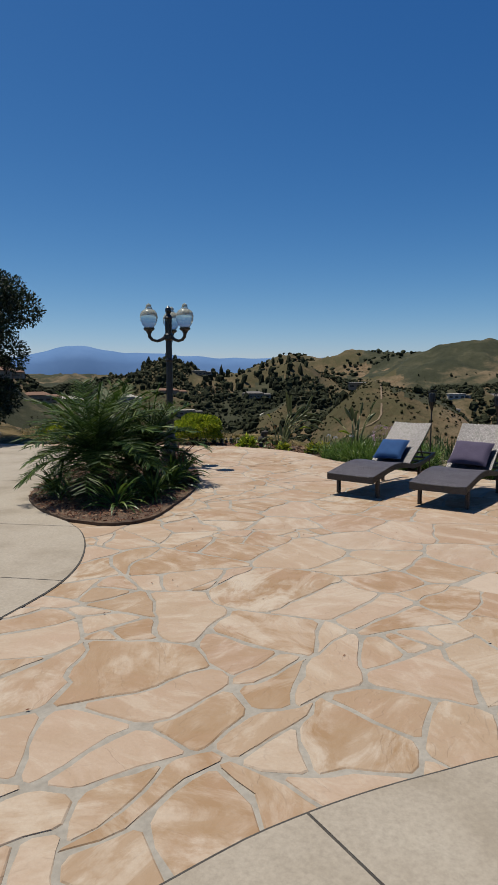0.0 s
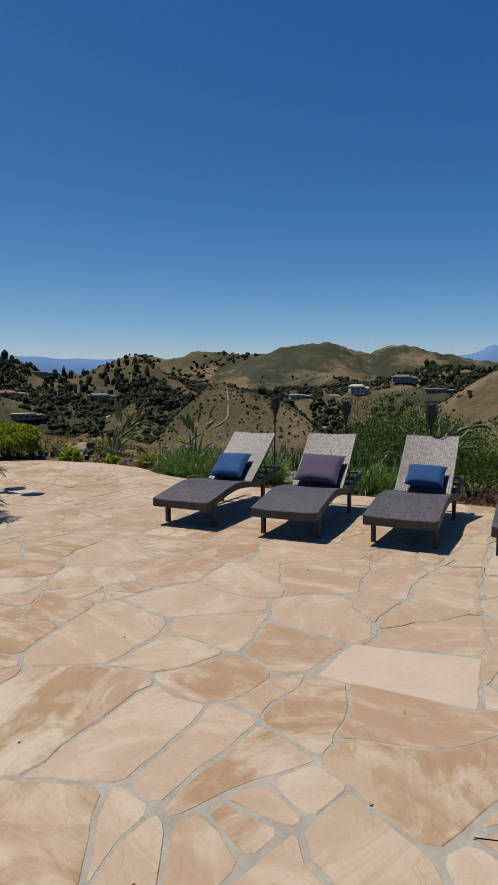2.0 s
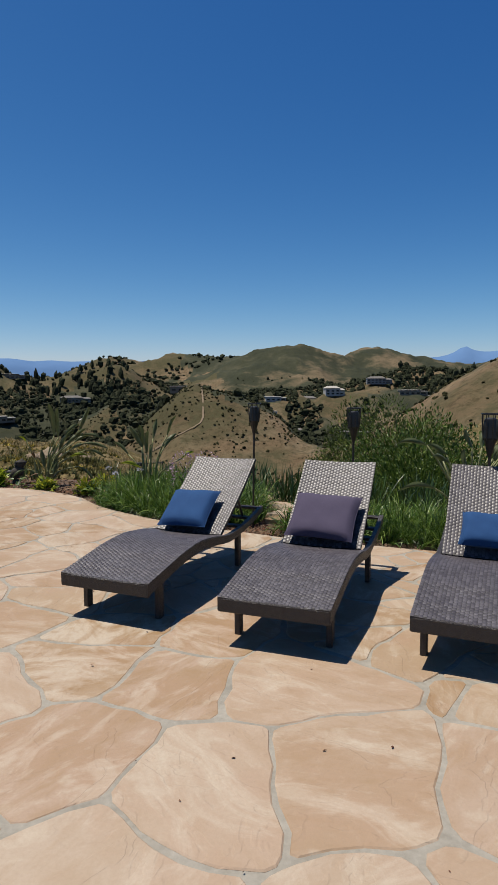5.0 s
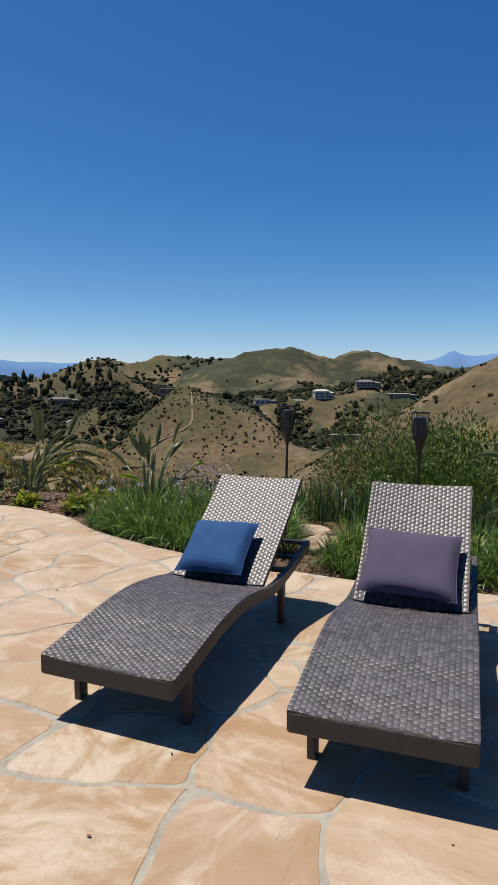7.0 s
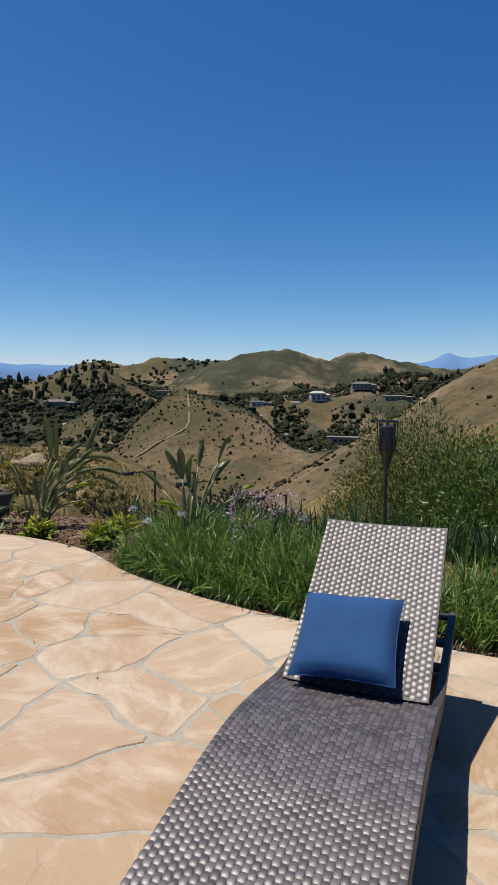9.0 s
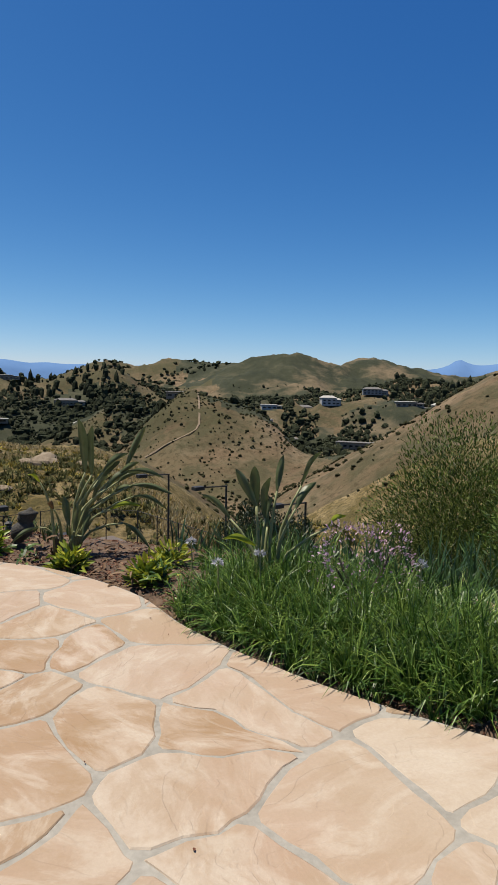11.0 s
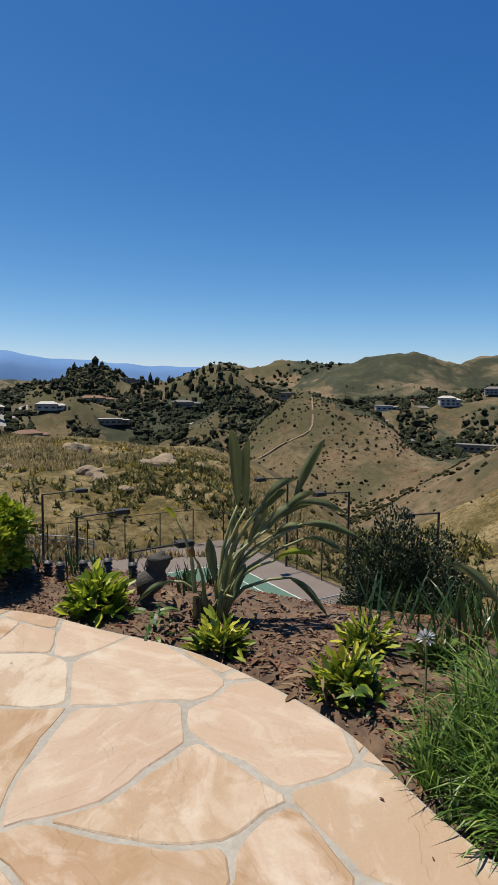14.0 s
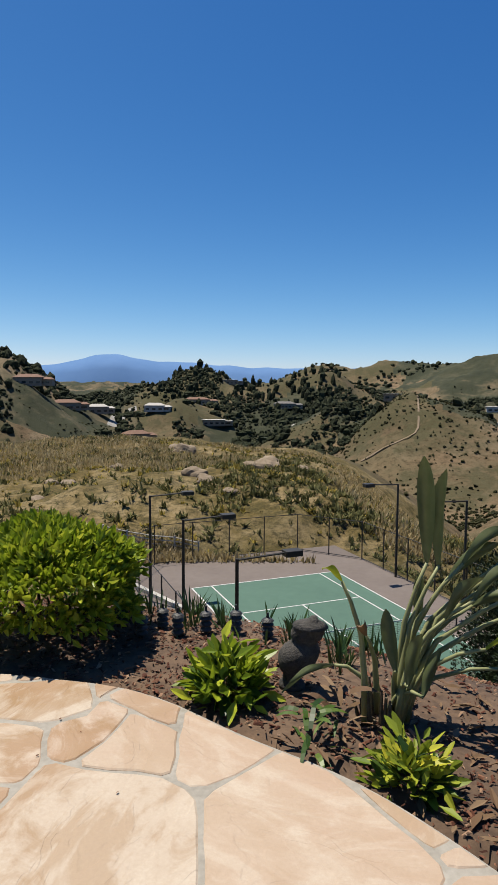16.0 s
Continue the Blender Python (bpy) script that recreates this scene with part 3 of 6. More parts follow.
def build_lamp(x, y):
    top = empty("street_lamp", pose(x, y, 0), label="black iron lamp post with three frosted acorn globes, in a planter", category="street lamp")
    part("base", lathe([(0.20, -0.03), (0.20, 0.05), (0.17, 0.09), (0.14, 0.30), (0.11, 0.42), (0.125, 0.46), (0.085, 0.52), (0.07, 0.60)], 16), BLACK_METAL, top)
    part("pole", lathe([(0.068, 0.58), (0.064, 1.2), (0.058, 1.9), (0.072, 1.93), (0.056, 1.97), (0.056, 2.28), (0.09, 2.31), (0.09, 2.38), (0.062, 2.42), (0.062, 2.66), (0.078, 2.69),
                        (0.05, 2.73), (0.035, 2.76), (0.06, 2.81), (0.05, 2.86), (0.012, 2.90)], 16), BLACK_METAL, top)
    for a in (90, 210, 330):
        c, s = math.cos(radians(a)), math.sin(radians(a))
        arm = part("arm", tube([(c * r, s * r, z) for r, z in ((0.05, 2.36), (0.13, 2.30), (0.22, 2.27), (0.31, 2.29), (0.36, 2.34), (0.37, 2.42))], [0.035, 0.03, 0.026, 0.027, 0.03, 0.032], 8), BLACK_METAL, top)
        at = pose(0.37 * c, 0.37 * s, 2.42)
        part("collar", lathe([(0.04, -0.02), (0.055, 0.02), (0.095, 0.045), (0.10, 0.07), (0.085, 0.085)], 16, m=at), BLACK_METAL, arm)
        globe = part("globe", lathe([(0.08, 0.085), (0.115, 0.13), (0.148, 0.20), (0.158, 0.28), (0.145, 0.34), (0.11, 0.385), (0.06, 0.41), (0.05, 0.42)], 24, m=at), GLASS, top, "frosted acrylic globe", True)
        part("finial", lathe([(0.055, 0.415), (0.062, 0.43), (0.045, 0.45), (0.05, 0.475), (0.028, 0.495), (0.006, 0.51)], 14, m=at), GLASS, globe, "pale glass finial", True)
    return top


build_lamp(-1.43, 9.95)


# ---- torches ----
def build_torch(x, y, tall):
    z0 = float(height(x, y)) - 0.02
    top = empty("garden_torch", pose(x, y, z0, 0.8, 0.6, rng.uniform(0, 90)), label="black metal garden torch with a cage head on a thin pole", category="garden torch", group="garden torches")
    h = tall - z0
    part("pole", lathe([(0.012, 0), (0.012, h - 0.36), (0.017, h - 0.33)], 8), BLACK_METAL, top)
    head = part("head", lathe([(0.016, h - 0.34), (0.03, h - 0.28), (0.052, h - 0.20), (0.06, h - 0.19), (0.056, h - 0.10), (0.05, h - 0.04), (0.03, h - 0.03)], 12), BLACK_METAL, top)
    for k in range(8):
        a = math.pi * k / 4
        part("cage_bar", tube([(0.054 * math.cos(a), 0.054 * math.sin(a), h - 0.21), (0.066 * math.cos(a), 0.066 * math.sin(a), h - 0.11), (0.07 * math.cos(a), 0.07 * math.sin(a), h)], 0.004, 5), BLACK_METAL, head)
    part("rim", tube([(0.07 * math.cos(a), 0.07 * math.sin(a), h) for a in np.linspace(0, 2 * math.pi, 17)], 0.006, 5), BLACK_METAL, head)


for tx, ty, tz in ((3.16, 9.36, 1.36), (3.97, 8.47, 1.33), (4.43, 6.66 + 0.25, 1.34)):
    build_torch(tx, ty, tz)


# ---- plants ----
def ribbons(base, tip_dir, length, width, droop, segs, r, fold=0.0):
    """Many tapered blades as vertex and face lists. base: n x 3; tip_dir: n x 3 starting directions."""
    n = len(base)
    up = np.array([0, 0, 1.0])
    d = tip_dir / np.linalg.norm(tip_dir, axis=1, keepdims=True)
    side = np.cross(d, up)
    bad = np.linalg.norm(side, axis=1) < 1e-3
    side[bad] = [1, 0, 0]
    side /= np.linalg.norm(side, axis=1, keepdims=True)
    ang = r.uniform(-0.7, 0.7, n)[:, None]
    side = side * np.cos(ang) + np.cross(side, d) * np.sin(ang)
    verts = np.zeros((n, 2 * segs + 1, 3))
    pos, cur = base.copy(), d.copy()
    step = (length / segs)[:, None]
    flat = np.stack([d[:, 0], d[:, 1], 0 * d[:, 0]], 1)
    for s in range(segs):
        t = s / segs
        w = (width * (0.75 + 0.9 * t - 1.35 * t * t))[:, None] / 2
        verts[:, 2 * s], verts[:, 2 * s + 1] = pos - side * w, pos + side * w
        cur = cur + droop[:, None] * (0.35 * flat - up) * (t + 0.25)
        cur /= np.linalg.norm(cur, axis=1, keepdims=True)
        pos = pos + cur * step
    verts[:, 2 * segs] = pos
    k = 2 * segs + 1
    quads = [(2 * s, 2 * s + 1, 2 * s + 3, 2 * s + 2) for s in range(segs - 1)]
    faces = []
    for i in range(n):
        o = i * k
        faces += [tuple(o + a for a in q) for q in quads]
        faces.append((o + 2 * segs - 2, o + 2 * segs - 1, o + 2 * segs))
    return verts.reshape(-1, 3), faces


def leaves(at, normal, along_, size, r, ratio=0.45):
    """Many small pointed leaves, folded along the middle."""
    n = len(at)
    d = along_ / np.linalg.norm(along_, axis=1, keepdims=True)
    side = np.cross(d, normal)
    side /= np.linalg.norm(side, axis=1, keepdims=True) + 1e-9
    nr = np.cross(side, d)
    s = size[:, None]
    v = np.zeros((n, 6, 3))
    v[:, 0] = at
    v[:, 1] = at + d * s * 0.45 + side * s * ratio / 2 + nr * s * 0.07
    v[:, 2] = at + d * s * 0.85 + side * s * ratio / 4 + nr * s * 0.03
    v[:, 3] = at + d * s
    v[:, 4] = at + d * s * 0.85 - side * s * ratio / 4 + nr * s * 0.03
    v[:, 5] = at + d * s * 0.45 - side * s * ratio / 2 + nr * s * 0.07
    o = np.arange(n) * 6
    faces = np.concatenate([np.stack([o, o + 1, o + 2, o + 3], 1), np.stack([o, o + 3, o + 4, o + 5], 1)]).tolist()
    return v.reshape(-1, 3), faces


def unit(r, n):
    v = r.normal(size=(n, 3))
    return v / np.linalg.norm(v, axis=1, keepdims=True)


LAWN_GREEN = leafy("strap_leaf", (0.016, 0.044, 0.007), (0.070, 0.140, 0.018), (0.23, 0.315, 0.065), 0.4, 0.3, 0.3)
DARK_STRAP = leafy("dark_strap_leaf", (0.014, 0.033, 0.010), (0.031, 0.068, 0.018), (0.063, 0.111, 0.029), 0.35, 0.2)
BOP_GREEN = leafy("paradise_leaf", (0.045, 0.058, 0.022), (0.105, 0.125, 0.052), (0.24, 0.255, 0.125), 0.42, 0.25, 0.3)
BOP_STEM = leafy("paradise_stem", (0.15, 0.16, 0.07), (0.28, 0.285, 0.13), (0.42, 0.41, 0.22), 0.5, 0.05, 0.3)
YELLOW_LEAF = leafy("yellow_green_leaf", (0.09, 0.14, 0.014), (0.27, 0.30, 0.025), (0.50, 0.45, 0.04), 0.5, 0.25, 0.25)
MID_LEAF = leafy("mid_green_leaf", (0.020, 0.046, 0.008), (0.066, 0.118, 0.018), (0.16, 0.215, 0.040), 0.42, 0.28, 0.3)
HEDGE_LEAF = leafy("hedge_leaf", (0.085, 0.135, 0.010), (0.25, 0.32, 0.018), (0.46, 0.48, 0.045), 0.38, 0.4, 0.3)
PALM_LEAF = leafy("palm_leaf", (0.014, 0.036, 0.008), (0.040, 0.083, 0.014), (0.11, 0.16, 0.032), 0.5, 0.25, 0.22)
OAK_LEAF = leafy("oak_leaf", (0.008, 0.017, 0.007), (0.017, 0.031, 0.010), (0.037, 0.054, 0.018), 0.5, 0.15)
PEPPER_LEAF = leafy("pepper_leaf", (0.022, 0.042, 0.008), (0.070, 0.108, 0.018), (0.18, 0.215, 0.045), 0.5, 0.28, 0.25)
RED_LEAF = leafy("red_leaf", (0.025, 0.006, 0.007), (0.050, 0.010, 0.010), (0.077, 0.019, 0.014), 0.4, 0.2)
DEAD_LEAF = leafy("dead_leaf", (0.077, 0.039, 0.017), (0.138, 0.083, 0.039), (0.209, 0.149, 0.088), 0.8, 0.05)
PINK_PETAL = leafy("pink_petal", (0.34, 0.19, 0.28), (0.52, 0.34, 0.44), (0.66, 0.50, 0.58), 0.7, 0.25)
WHITE_PETAL = leafy("white_petal", (0.303, 0.303, 0.341), (0.385, 0.385, 0.413), (0.440, 0.440, 0.451), 0.7, 0.2)
BARK = plain("bark", (0.019, 0.013, 0.009), (0.066, 0.050, 0.036), 10, 0.95, bumps=0.9)


def chip_material():
    m, nt, b = material("bark_chip", 0.9, 0, 0.2)
    nt.links.new(ramp(nt, island_random(nt), [(0, (0.022, 0.008, 0.005)), (0.4, (0.090, 0.034, 0.020)), (0.75, (0.150, 0.072, 0.042)), (1, (0.27, 0.18, 0.115))]), b.inputs["Base Color"])
    bump(nt, b, noise_tex(nt, world_pos(nt), 90, 4), 0.5, 0.004)
    return m


CHIP = chip_material()


def strap_clump(name, spots, n, tall, mat, label, seed, width=0.0095, spread=0.85, droop=0.44, category="ornamental grass"):
    """A drift of strap-leaved tufts: spots are (x, y, radius)."""
    r = np.random.default_rng(seed)
    base, direc, grown = [], [], []
    for x, y, rad in spots:
        k = int(n * rad * rad)
        a, q = r.uniform(0, 2 * math.pi, k), rad * np.sqrt(r.uniform(0, 1, k))
        tufts = np.stack([x + q * np.cos(a), y + q * np.sin(a)], 1)
        # blades lean out from a nearby tuft centre
        cell = np.round(tufts / 0.25) * 0.25 + 0.05 * np.sin(tufts[:, ::-1] * 40)
        lean = tufts - cell + r.normal(0, 0.03, (k, 2))
        z = height(cell[:, 0], cell[:, 1])
        base.append(np.c_[cell + 0.35 * (tufts - cell), z])
        out = np.stack([tufts[:, 0] - x, tufts[:, 1] - y], 1) / rad
        # blades by the stones hang out over them
        d0 = off_edge(cell[:, 0], cell[:, 1])
        grad = np.stack([off_edge(cell[:, 0] + 0.05, cell[:, 1]) - d0, off_edge(cell[:, 0], cell[:, 1] + 0.05) - d0], 1) / 0.05
        grown.append(0.62 + 0.38 * np.clip(d0 / 0.6, 0, 1))
        hang = -grad * (0.16 * np.clip(1 - d0 / 0.55, 0, 1))[:, None]
        direc.append(np.c_[lean * 6 * spread + out * 0.22 + hang + r.normal(0, 0.16, (k, 2)), np.ones(k)])
    base, direc = np.vstack(base), np.vstack(direc)
    n_all = len(base)
    v, f = ribbons(base, direc, tall * np.concatenate(grown) * r.uniform(0.5, 1.1, n_all), width * r.uniform(0.7, 1.3, n_all), droop * r.uniform(0.4, 1.7, n_all), 4, r)
    return tagged(mesh_object(name, v, f, mat), label, category, kind="stuff")


def edge_spots(a, b, inner, outer, step, rad):
    """Spots in a band outside the patio's edge, between two shares of its length."""
    out, n = [], len(edge_line)
    for i in range(int(a * n), int(b * n)):
        p, q = edge_line[i], edge_line[min(i + 1, n - 1)]
        d = (q - p) / (np.hypot(*(q - p)) + 1e-9)
        nrm = np.array([-d[1], d[0]])
        for o in np.arange(inner, outer, step):
            if (i * 7 + int(o * 100)) % 3 == 0:
                s = p + nrm * o
                out.append((s[0], s[1], rad))
    return out


def share(x, y):
    return int(np.argmin(np.hypot(edge_line[:, 0] - x, edge_line[:, 1] - y))) / len(edge_line)


strap_clump("ornamental_grass", edge_spots(share(1.33, 11.4), share(2.8, 9.15), 0.33, 1.3, 0.28, 0.24), 8400, 0.54, LAWN_GREEN,
            "thick drift of bright green strap-leaved grass overhanging the flagstones", 3)
strap_clump("ornamental_grass", edge_spots(share(3.25, 8.7), share(4.75, 7.6), 0.42, 1.25, 0.3, 0.24), 5400, 0.48, LAWN_GREEN,
            "green strap-leaved grass behind the sun loungers, over bark mulch", 4)
strap_clump("agapanthus_bed", edge_spots(share(1.9, 10.2), share(2.3, 9.65), 1.5, 2.3, 0.34, 0.26) + edge_spots(share(2.3, 9.65), share(4.8, 7.5), 2.1, 2.7, 0.34, 0.26), 620, 0.55, DARK_STRAP,
            "darker green agapanthus leaves along the top of the slope", 5, 0.018, 0.5, 0.12, "agapanthus")
strap_clump("agapanthus_bed", edge_spots(share(0.9, 12.1), share(1.7, 10.6), 1.35, 2.2, 0.34, 0.24), 620, 0.42, DARK_STRAP,
            "darker green agapanthus leaves between the mulch and the slope", 6, 0.018, 0.5, 0.12, "agapanthus")
strap_clump("succulent_edging", edge_spots(share(-1.7, 13.38), share(0.2, 12.75), 1.0, 1.35, 0.16, 0.13), 1500, 0.20, DARK_STRAP,
            "low grey-green fleshy edging plants along the slope's lip", 7, 0.016, 0.5, 0.05, "edging plant")


def build_bloom(x, y, z, mat, label, seed, size=0.07):
    r = np.random.default_rng(seed)
    top = empty("agapanthus_flower", pose(x, y, z), label=label, category="flower", group="agapanthus flowers")
    g = float(height(x, y)) - z
    part("stalk", tube([(0, 0, g), (0.01, 0.01, g / 2), (0, 0, 0)], 0.005, 6), BOP_STEM, top)
    d = unit(r, 60)
    d[:, 2] = np.abs(d[:, 2]) - 0.3
    v, f = leaves(d * 0.02, unit(r, 60), d, size * r.uniform(0.7, 1.1, 60), r, 0.3)
    mesh_object("petals", v, f, mat, top)


for k, (x, y, z) in enumerate(((1.72, 11.0, 0.40), (1.66, 11.7, 0.38), (2.05, 11.1, 0.42), (3.05, 10.6, 0.42))):
    build_bloom(x, y, z, WHITE_PETAL, "small white agapanthus flower head on a thin stalk", 40 + k, 0.034)


def shrub(name, x, y, z, rx, ry, rz, n, size, mat, label, seed, stems=6, ratio=0.45, category="shrub", rough=0.3, fill=0.55):
    """A bush: stems from the ground and a lumpy crown of separate leaves."""
    r = np.random.default_rng(seed)
    top = empty(name, pose(x, y, z), label=label, category=category)
    lumps = unit(r, 26)
    d = unit(r, n)
    d[:, 2] = np.where(d[:, 2] < -0.35, -d[:, 2], d[:, 2])
    swell = 1 + rough * (np.max(d @ lumps.T, axis=1) ** 8 - 0.5)
    q = (fill + (1 - fill) * r.uniform(0, 1, n) ** 0.6) * swell
    at = d * q[:, None] * np.array([rx, ry, rz]) + [0, 0, rz * 0.9]
    at[:, 2] = np.maximum(at[:, 2], 0.02)
    out = d + r.normal(0, 0.55, (n, 3))
    out[:, 2] += 0.25
    v, f = leaves(at, d + r.normal(0, 0.5, (n, 3)), out, size * r.uniform(0.6, 1.25, n), r, ratio)
    mesh_object("foliage", v, f, mat, top)
    bm = bmesh.new()
    for k in range(stems):
        a = 2 * math.pi * k / stems + r.uniform(-0.3, 0.3)
        tip = Vector((rx * 0.55 * math.cos(a), ry * 0.55 * math.sin(a), rz * r.uniform(0.8, 1.4)))
        w = 0.02 + 0.012 * max(rx, rz)
        tube([(0.03 * math.cos(a), 0.03 * math.sin(a), -0.08), tip * 0.45 + Vector((0, 0, 0.1 * rz)), tip], [w, w * 0.7, w * 0.25], 6, bm)
    part("stem", bm, BARK, top)
    return top


def ground_at(x, y):
    return float(height(x, y))


shrub("clipped_shrub", -1.42, 13.98, -0.05, 0.62, 0.52, 0.37, 9000, 0.078, HEDGE_LEAF, "rounded bright yellow-green clipped shrub at the patio's edge", 11, rough=0.42, fill=0.72)
shrub("shrub", 5.65, 7.85, -0.05, 0.62, 0.6, 0.30, 3200, 0.06, MID_LEAF, "low dark green shrub beside the loungers", 12)
shrub("flowering_shrub", 2.74, 10.85, -0.05, 0.36, 0.3, 0.37, 620, 0.026, PINK_PETAL, "low shrub thick with pale pink flowers", 13, rough=0.5, fill=0.9)
shrub("pepper_shrub", 10.6, 20.6, ground_at(10.6, 20.6), 2.7, 2.4, (0.7 - ground_at(10.6, 20.6)) / 2.0, 52000, 0.11, PEPPER_LEAF, "large airy light green shrub on the slope below the patio", 14, 8, 0.28, rough=0.55, fill=0.3)
shrub("shrub", 7.9, 13.6, ground_at(7.9, 13.6), 1.9, 1.7, (0.85 - ground_at(7.9, 13.6)) / 2.0, 20000, 0.085, MID_LEAF, "large green shrub on the slope behind the torches", 15, 8, 0.4, rough=0.5, fill=0.35)
shrub("shrub", 11.5, 13.0, ground_at(11.5, 13.0), 2.6, 2.2, (0.9 - ground_at(11.5, 13.0)) / 2.0, 18000, 0.10, MID_LEAF, "tall green shrub on the slope behind the torches", 16, 8, 0.4, rough=0.5, fill=0.35)
shrub("oak_shrub", 7.4, 28.0, ground_at(7.4, 28.0) - 0.2, 2.3, 2.2, (-2.6 - ground_at(7.4, 28.0)) / 2.0, 52000, 0.12, OAK_LEAF, "dark green oak shrub near the tennis court", 17, 8, 0.5, rough=0.5, fill=0.35)


# birds of paradise
def build_paradise(x, y, stalks, label, seed, yellow=2, dead=2, tall=1.0):
    """Paddle leaves on long stalks from one crown: stalks are (x, y, height of the leaf's foot; x and height of its tip; half width)."""
    r = np.random.default_rng(seed)
    z = ground_at(x, y) - 0.02
    top = empty("bird_of_paradise", pose(x, y, z), label=label, category="bird of paradise", group="birds of paradise")
    for k, (bx, by, bh, tx, th, half) in enumerate(stalks):
        bh, th = bh * tall, th * tall
        a = Vector((0.10 * bx / (abs(bx) + 0.1) + r.uniform(-0.05, 0.05), r.uniform(-0.08, 0.08), 0))
        b = Vector((bx, by, bh))
        mid = a.lerp(b, 0.5) + Vector((-0.16 * bx, -0.1 * by, 0.05 + 0.07 * bh))
        path = [a, a.lerp(mid, 0.5) + Vector((-0.03 * bx, 0, 0.015)), mid, mid.lerp(b, 0.55) + Vector((0, 0, 0.02)), b]
        stalk = part("stalk", tube(path, [0.019, 0.016, 0.013, 0.010, 0.008], 6), BOP_STEM, top, smooth=True)
        tip = Vector((tx, by + r.uniform(-0.12, 0.12), th))
        d = (tip - b).normalized()
        leaf = (tip - b).length
        side = d.cross(Vector((0.35 * math.cos(k * 2.4), 1.0, 0.35 * math.sin(k * 2.4)))).normalized()
        nrm = side.cross(d)
        rows, bm = [], bmesh.new()
        for i in range(13):
            t = i / 12
            w = 0.8 * half * math.sin(math.pi * min(1, t * 0.95 + 0.04)) ** 0.7
            c = b + d * (leaf * t) + Vector((0, 0, 0.10 * leaf * math.sin(math.pi * t))) + nrm * (-0.05 * leaf * t * t)
            fold = 0.5 if half > 0.06 else 1.0
            rows.append([bm.verts.new(c + side * (w * u) + nrm * (w * fold * abs(u) ** 1.4) + nrm * (0.006 * math.sin(9 * t + 3 * u))) for u in (-1, -0.55, 0, 0.55, 1)])
        for p, q in zip(rows, rows[1:]):
            for i in range(4):
                bm.faces.new((p[i], p[i + 1], q[i + 1], q[i]))
        mat = YELLOW_LEAF if k < yellow else (DEAD_LEAF if k < yellow + dead else BOP_GREEN)
        part("blade", bm, mat, stalk, "" if k >= yellow + dead else ("yellowing leaf" if k < yellow else "dry brown leaf"), True)
    # old stalk bases round the crown
    bm = bmesh.new()
    for k in range(26):
        a = r.uniform(0, 6.28)
        q = r.uniform(0.04, 0.13)
        tube([(q * math.cos(a), q * math.sin(a), -0.02), (1.3 * q * math.cos(a), 1.3 * q * math.sin(a), r.uniform(0.07, 0.2))], [0.015, 0.006], 5, bm)
    part("crown_sheaths", bm, DEAD_SHEATH, top, "dry brown sheaths")
    return top


DEAD_SHEATH = plain("dry_sheath", (0.033, 0.025, 0.014), (0.094, 0.077, 0.039), 20, 0.85, bumps=0.3)
PR = np.random.default_rng(21)
build_paradise(0.66, 13.12, [(-0.21, -0.10, 0.62, -0.31, 0.70, 0.022), (0.43, -0.2, 0.40, 0.72, 0.41, 0.03), (-0.09, -0.1, 0.40, -0.13, 0.48, 0.03),
                             (0.20, 0.0, 0.68, 0.15, 1.13, 0.052), (0.27, 0.05, 0.66, 0.26, 1.07, 0.05), (0.59, 0.0, 0.72, 0.78, 1.07, 0.042), (0.59, 0.1, 0.66, 0.98, 0.62, 0.035),
                             (0.65, 0.0, 0.57, 1.05, 0.48, 0.035), (0.68, 0.1, 0.46, 1.01, 0.34, 0.03), (0.37, 0.0, 0.68, 0.61, 0.84, 0.04), (0.33, 0.1, 0.60, 0.54, 0.77, 0.04),
                             (0.40, -0.1, 0.56, 0.64, 0.70, 0.04), (0.27, -0.1, 0.48, 0.41, 0.68, 0.035), (0.45, 0.1, 0.48, 0.67, 0.56, 0.035), (0.05, -0.1, 0.26, 0.00, 0.50, 0.045),
                             (0.10, -0.15, 0.22, 0.15, 0.44, 0.04), (0.17, -0.15, 0.18, 0.25, 0.36, 0.035), (-0.23, 0.0, 0.24, -0.49, 0.12, 0.025), (0.57, 0.0, 0.25, 0.83, 0.03, 0.03),
                             (0.19, 0.1, 0.38, 0.19, 0.62, 0.035), (0.49, -0.05, 0.62, 0.71, 0.78, 0.035), (0.52, 0.15, 0.58, 0.77, 0.66, 0.035)],
               "bird of paradise with tall paddle leaves and yellowing tips in mulch", 22, 2, 1, 1.19)
build_paradise(2.18, 11.42, [(-0.1, -0.1, 0.50, -0.38, 0.60, 0.03), (0.48, -0.1, 0.62, 0.66, 0.70, 0.03), (-0.07, 0.0, 0.80, -0.23, 1.10, 0.045), (-0.06, 0.05, 0.78, -0.09, 1.13, 0.05),
                             (0.0, 0.0, 0.70, 0.01, 1.05, 0.045), (0.09, 0.0, 0.92, 0.15, 1.21, 0.035), (0.29, 0.0, 0.96, 0.40, 1.27, 0.028), (0.23, -0.05, 0.78, 0.42, 0.98, 0.04),
                             (-0.25, 0.1, 0.68, -0.46, 0.88, 0.03), (0.05, 0.1, 0.6, 0.10, 0.85, 0.03)],
               "bird of paradise rising out of the grass drift", 23, 2, 0, 0.94)
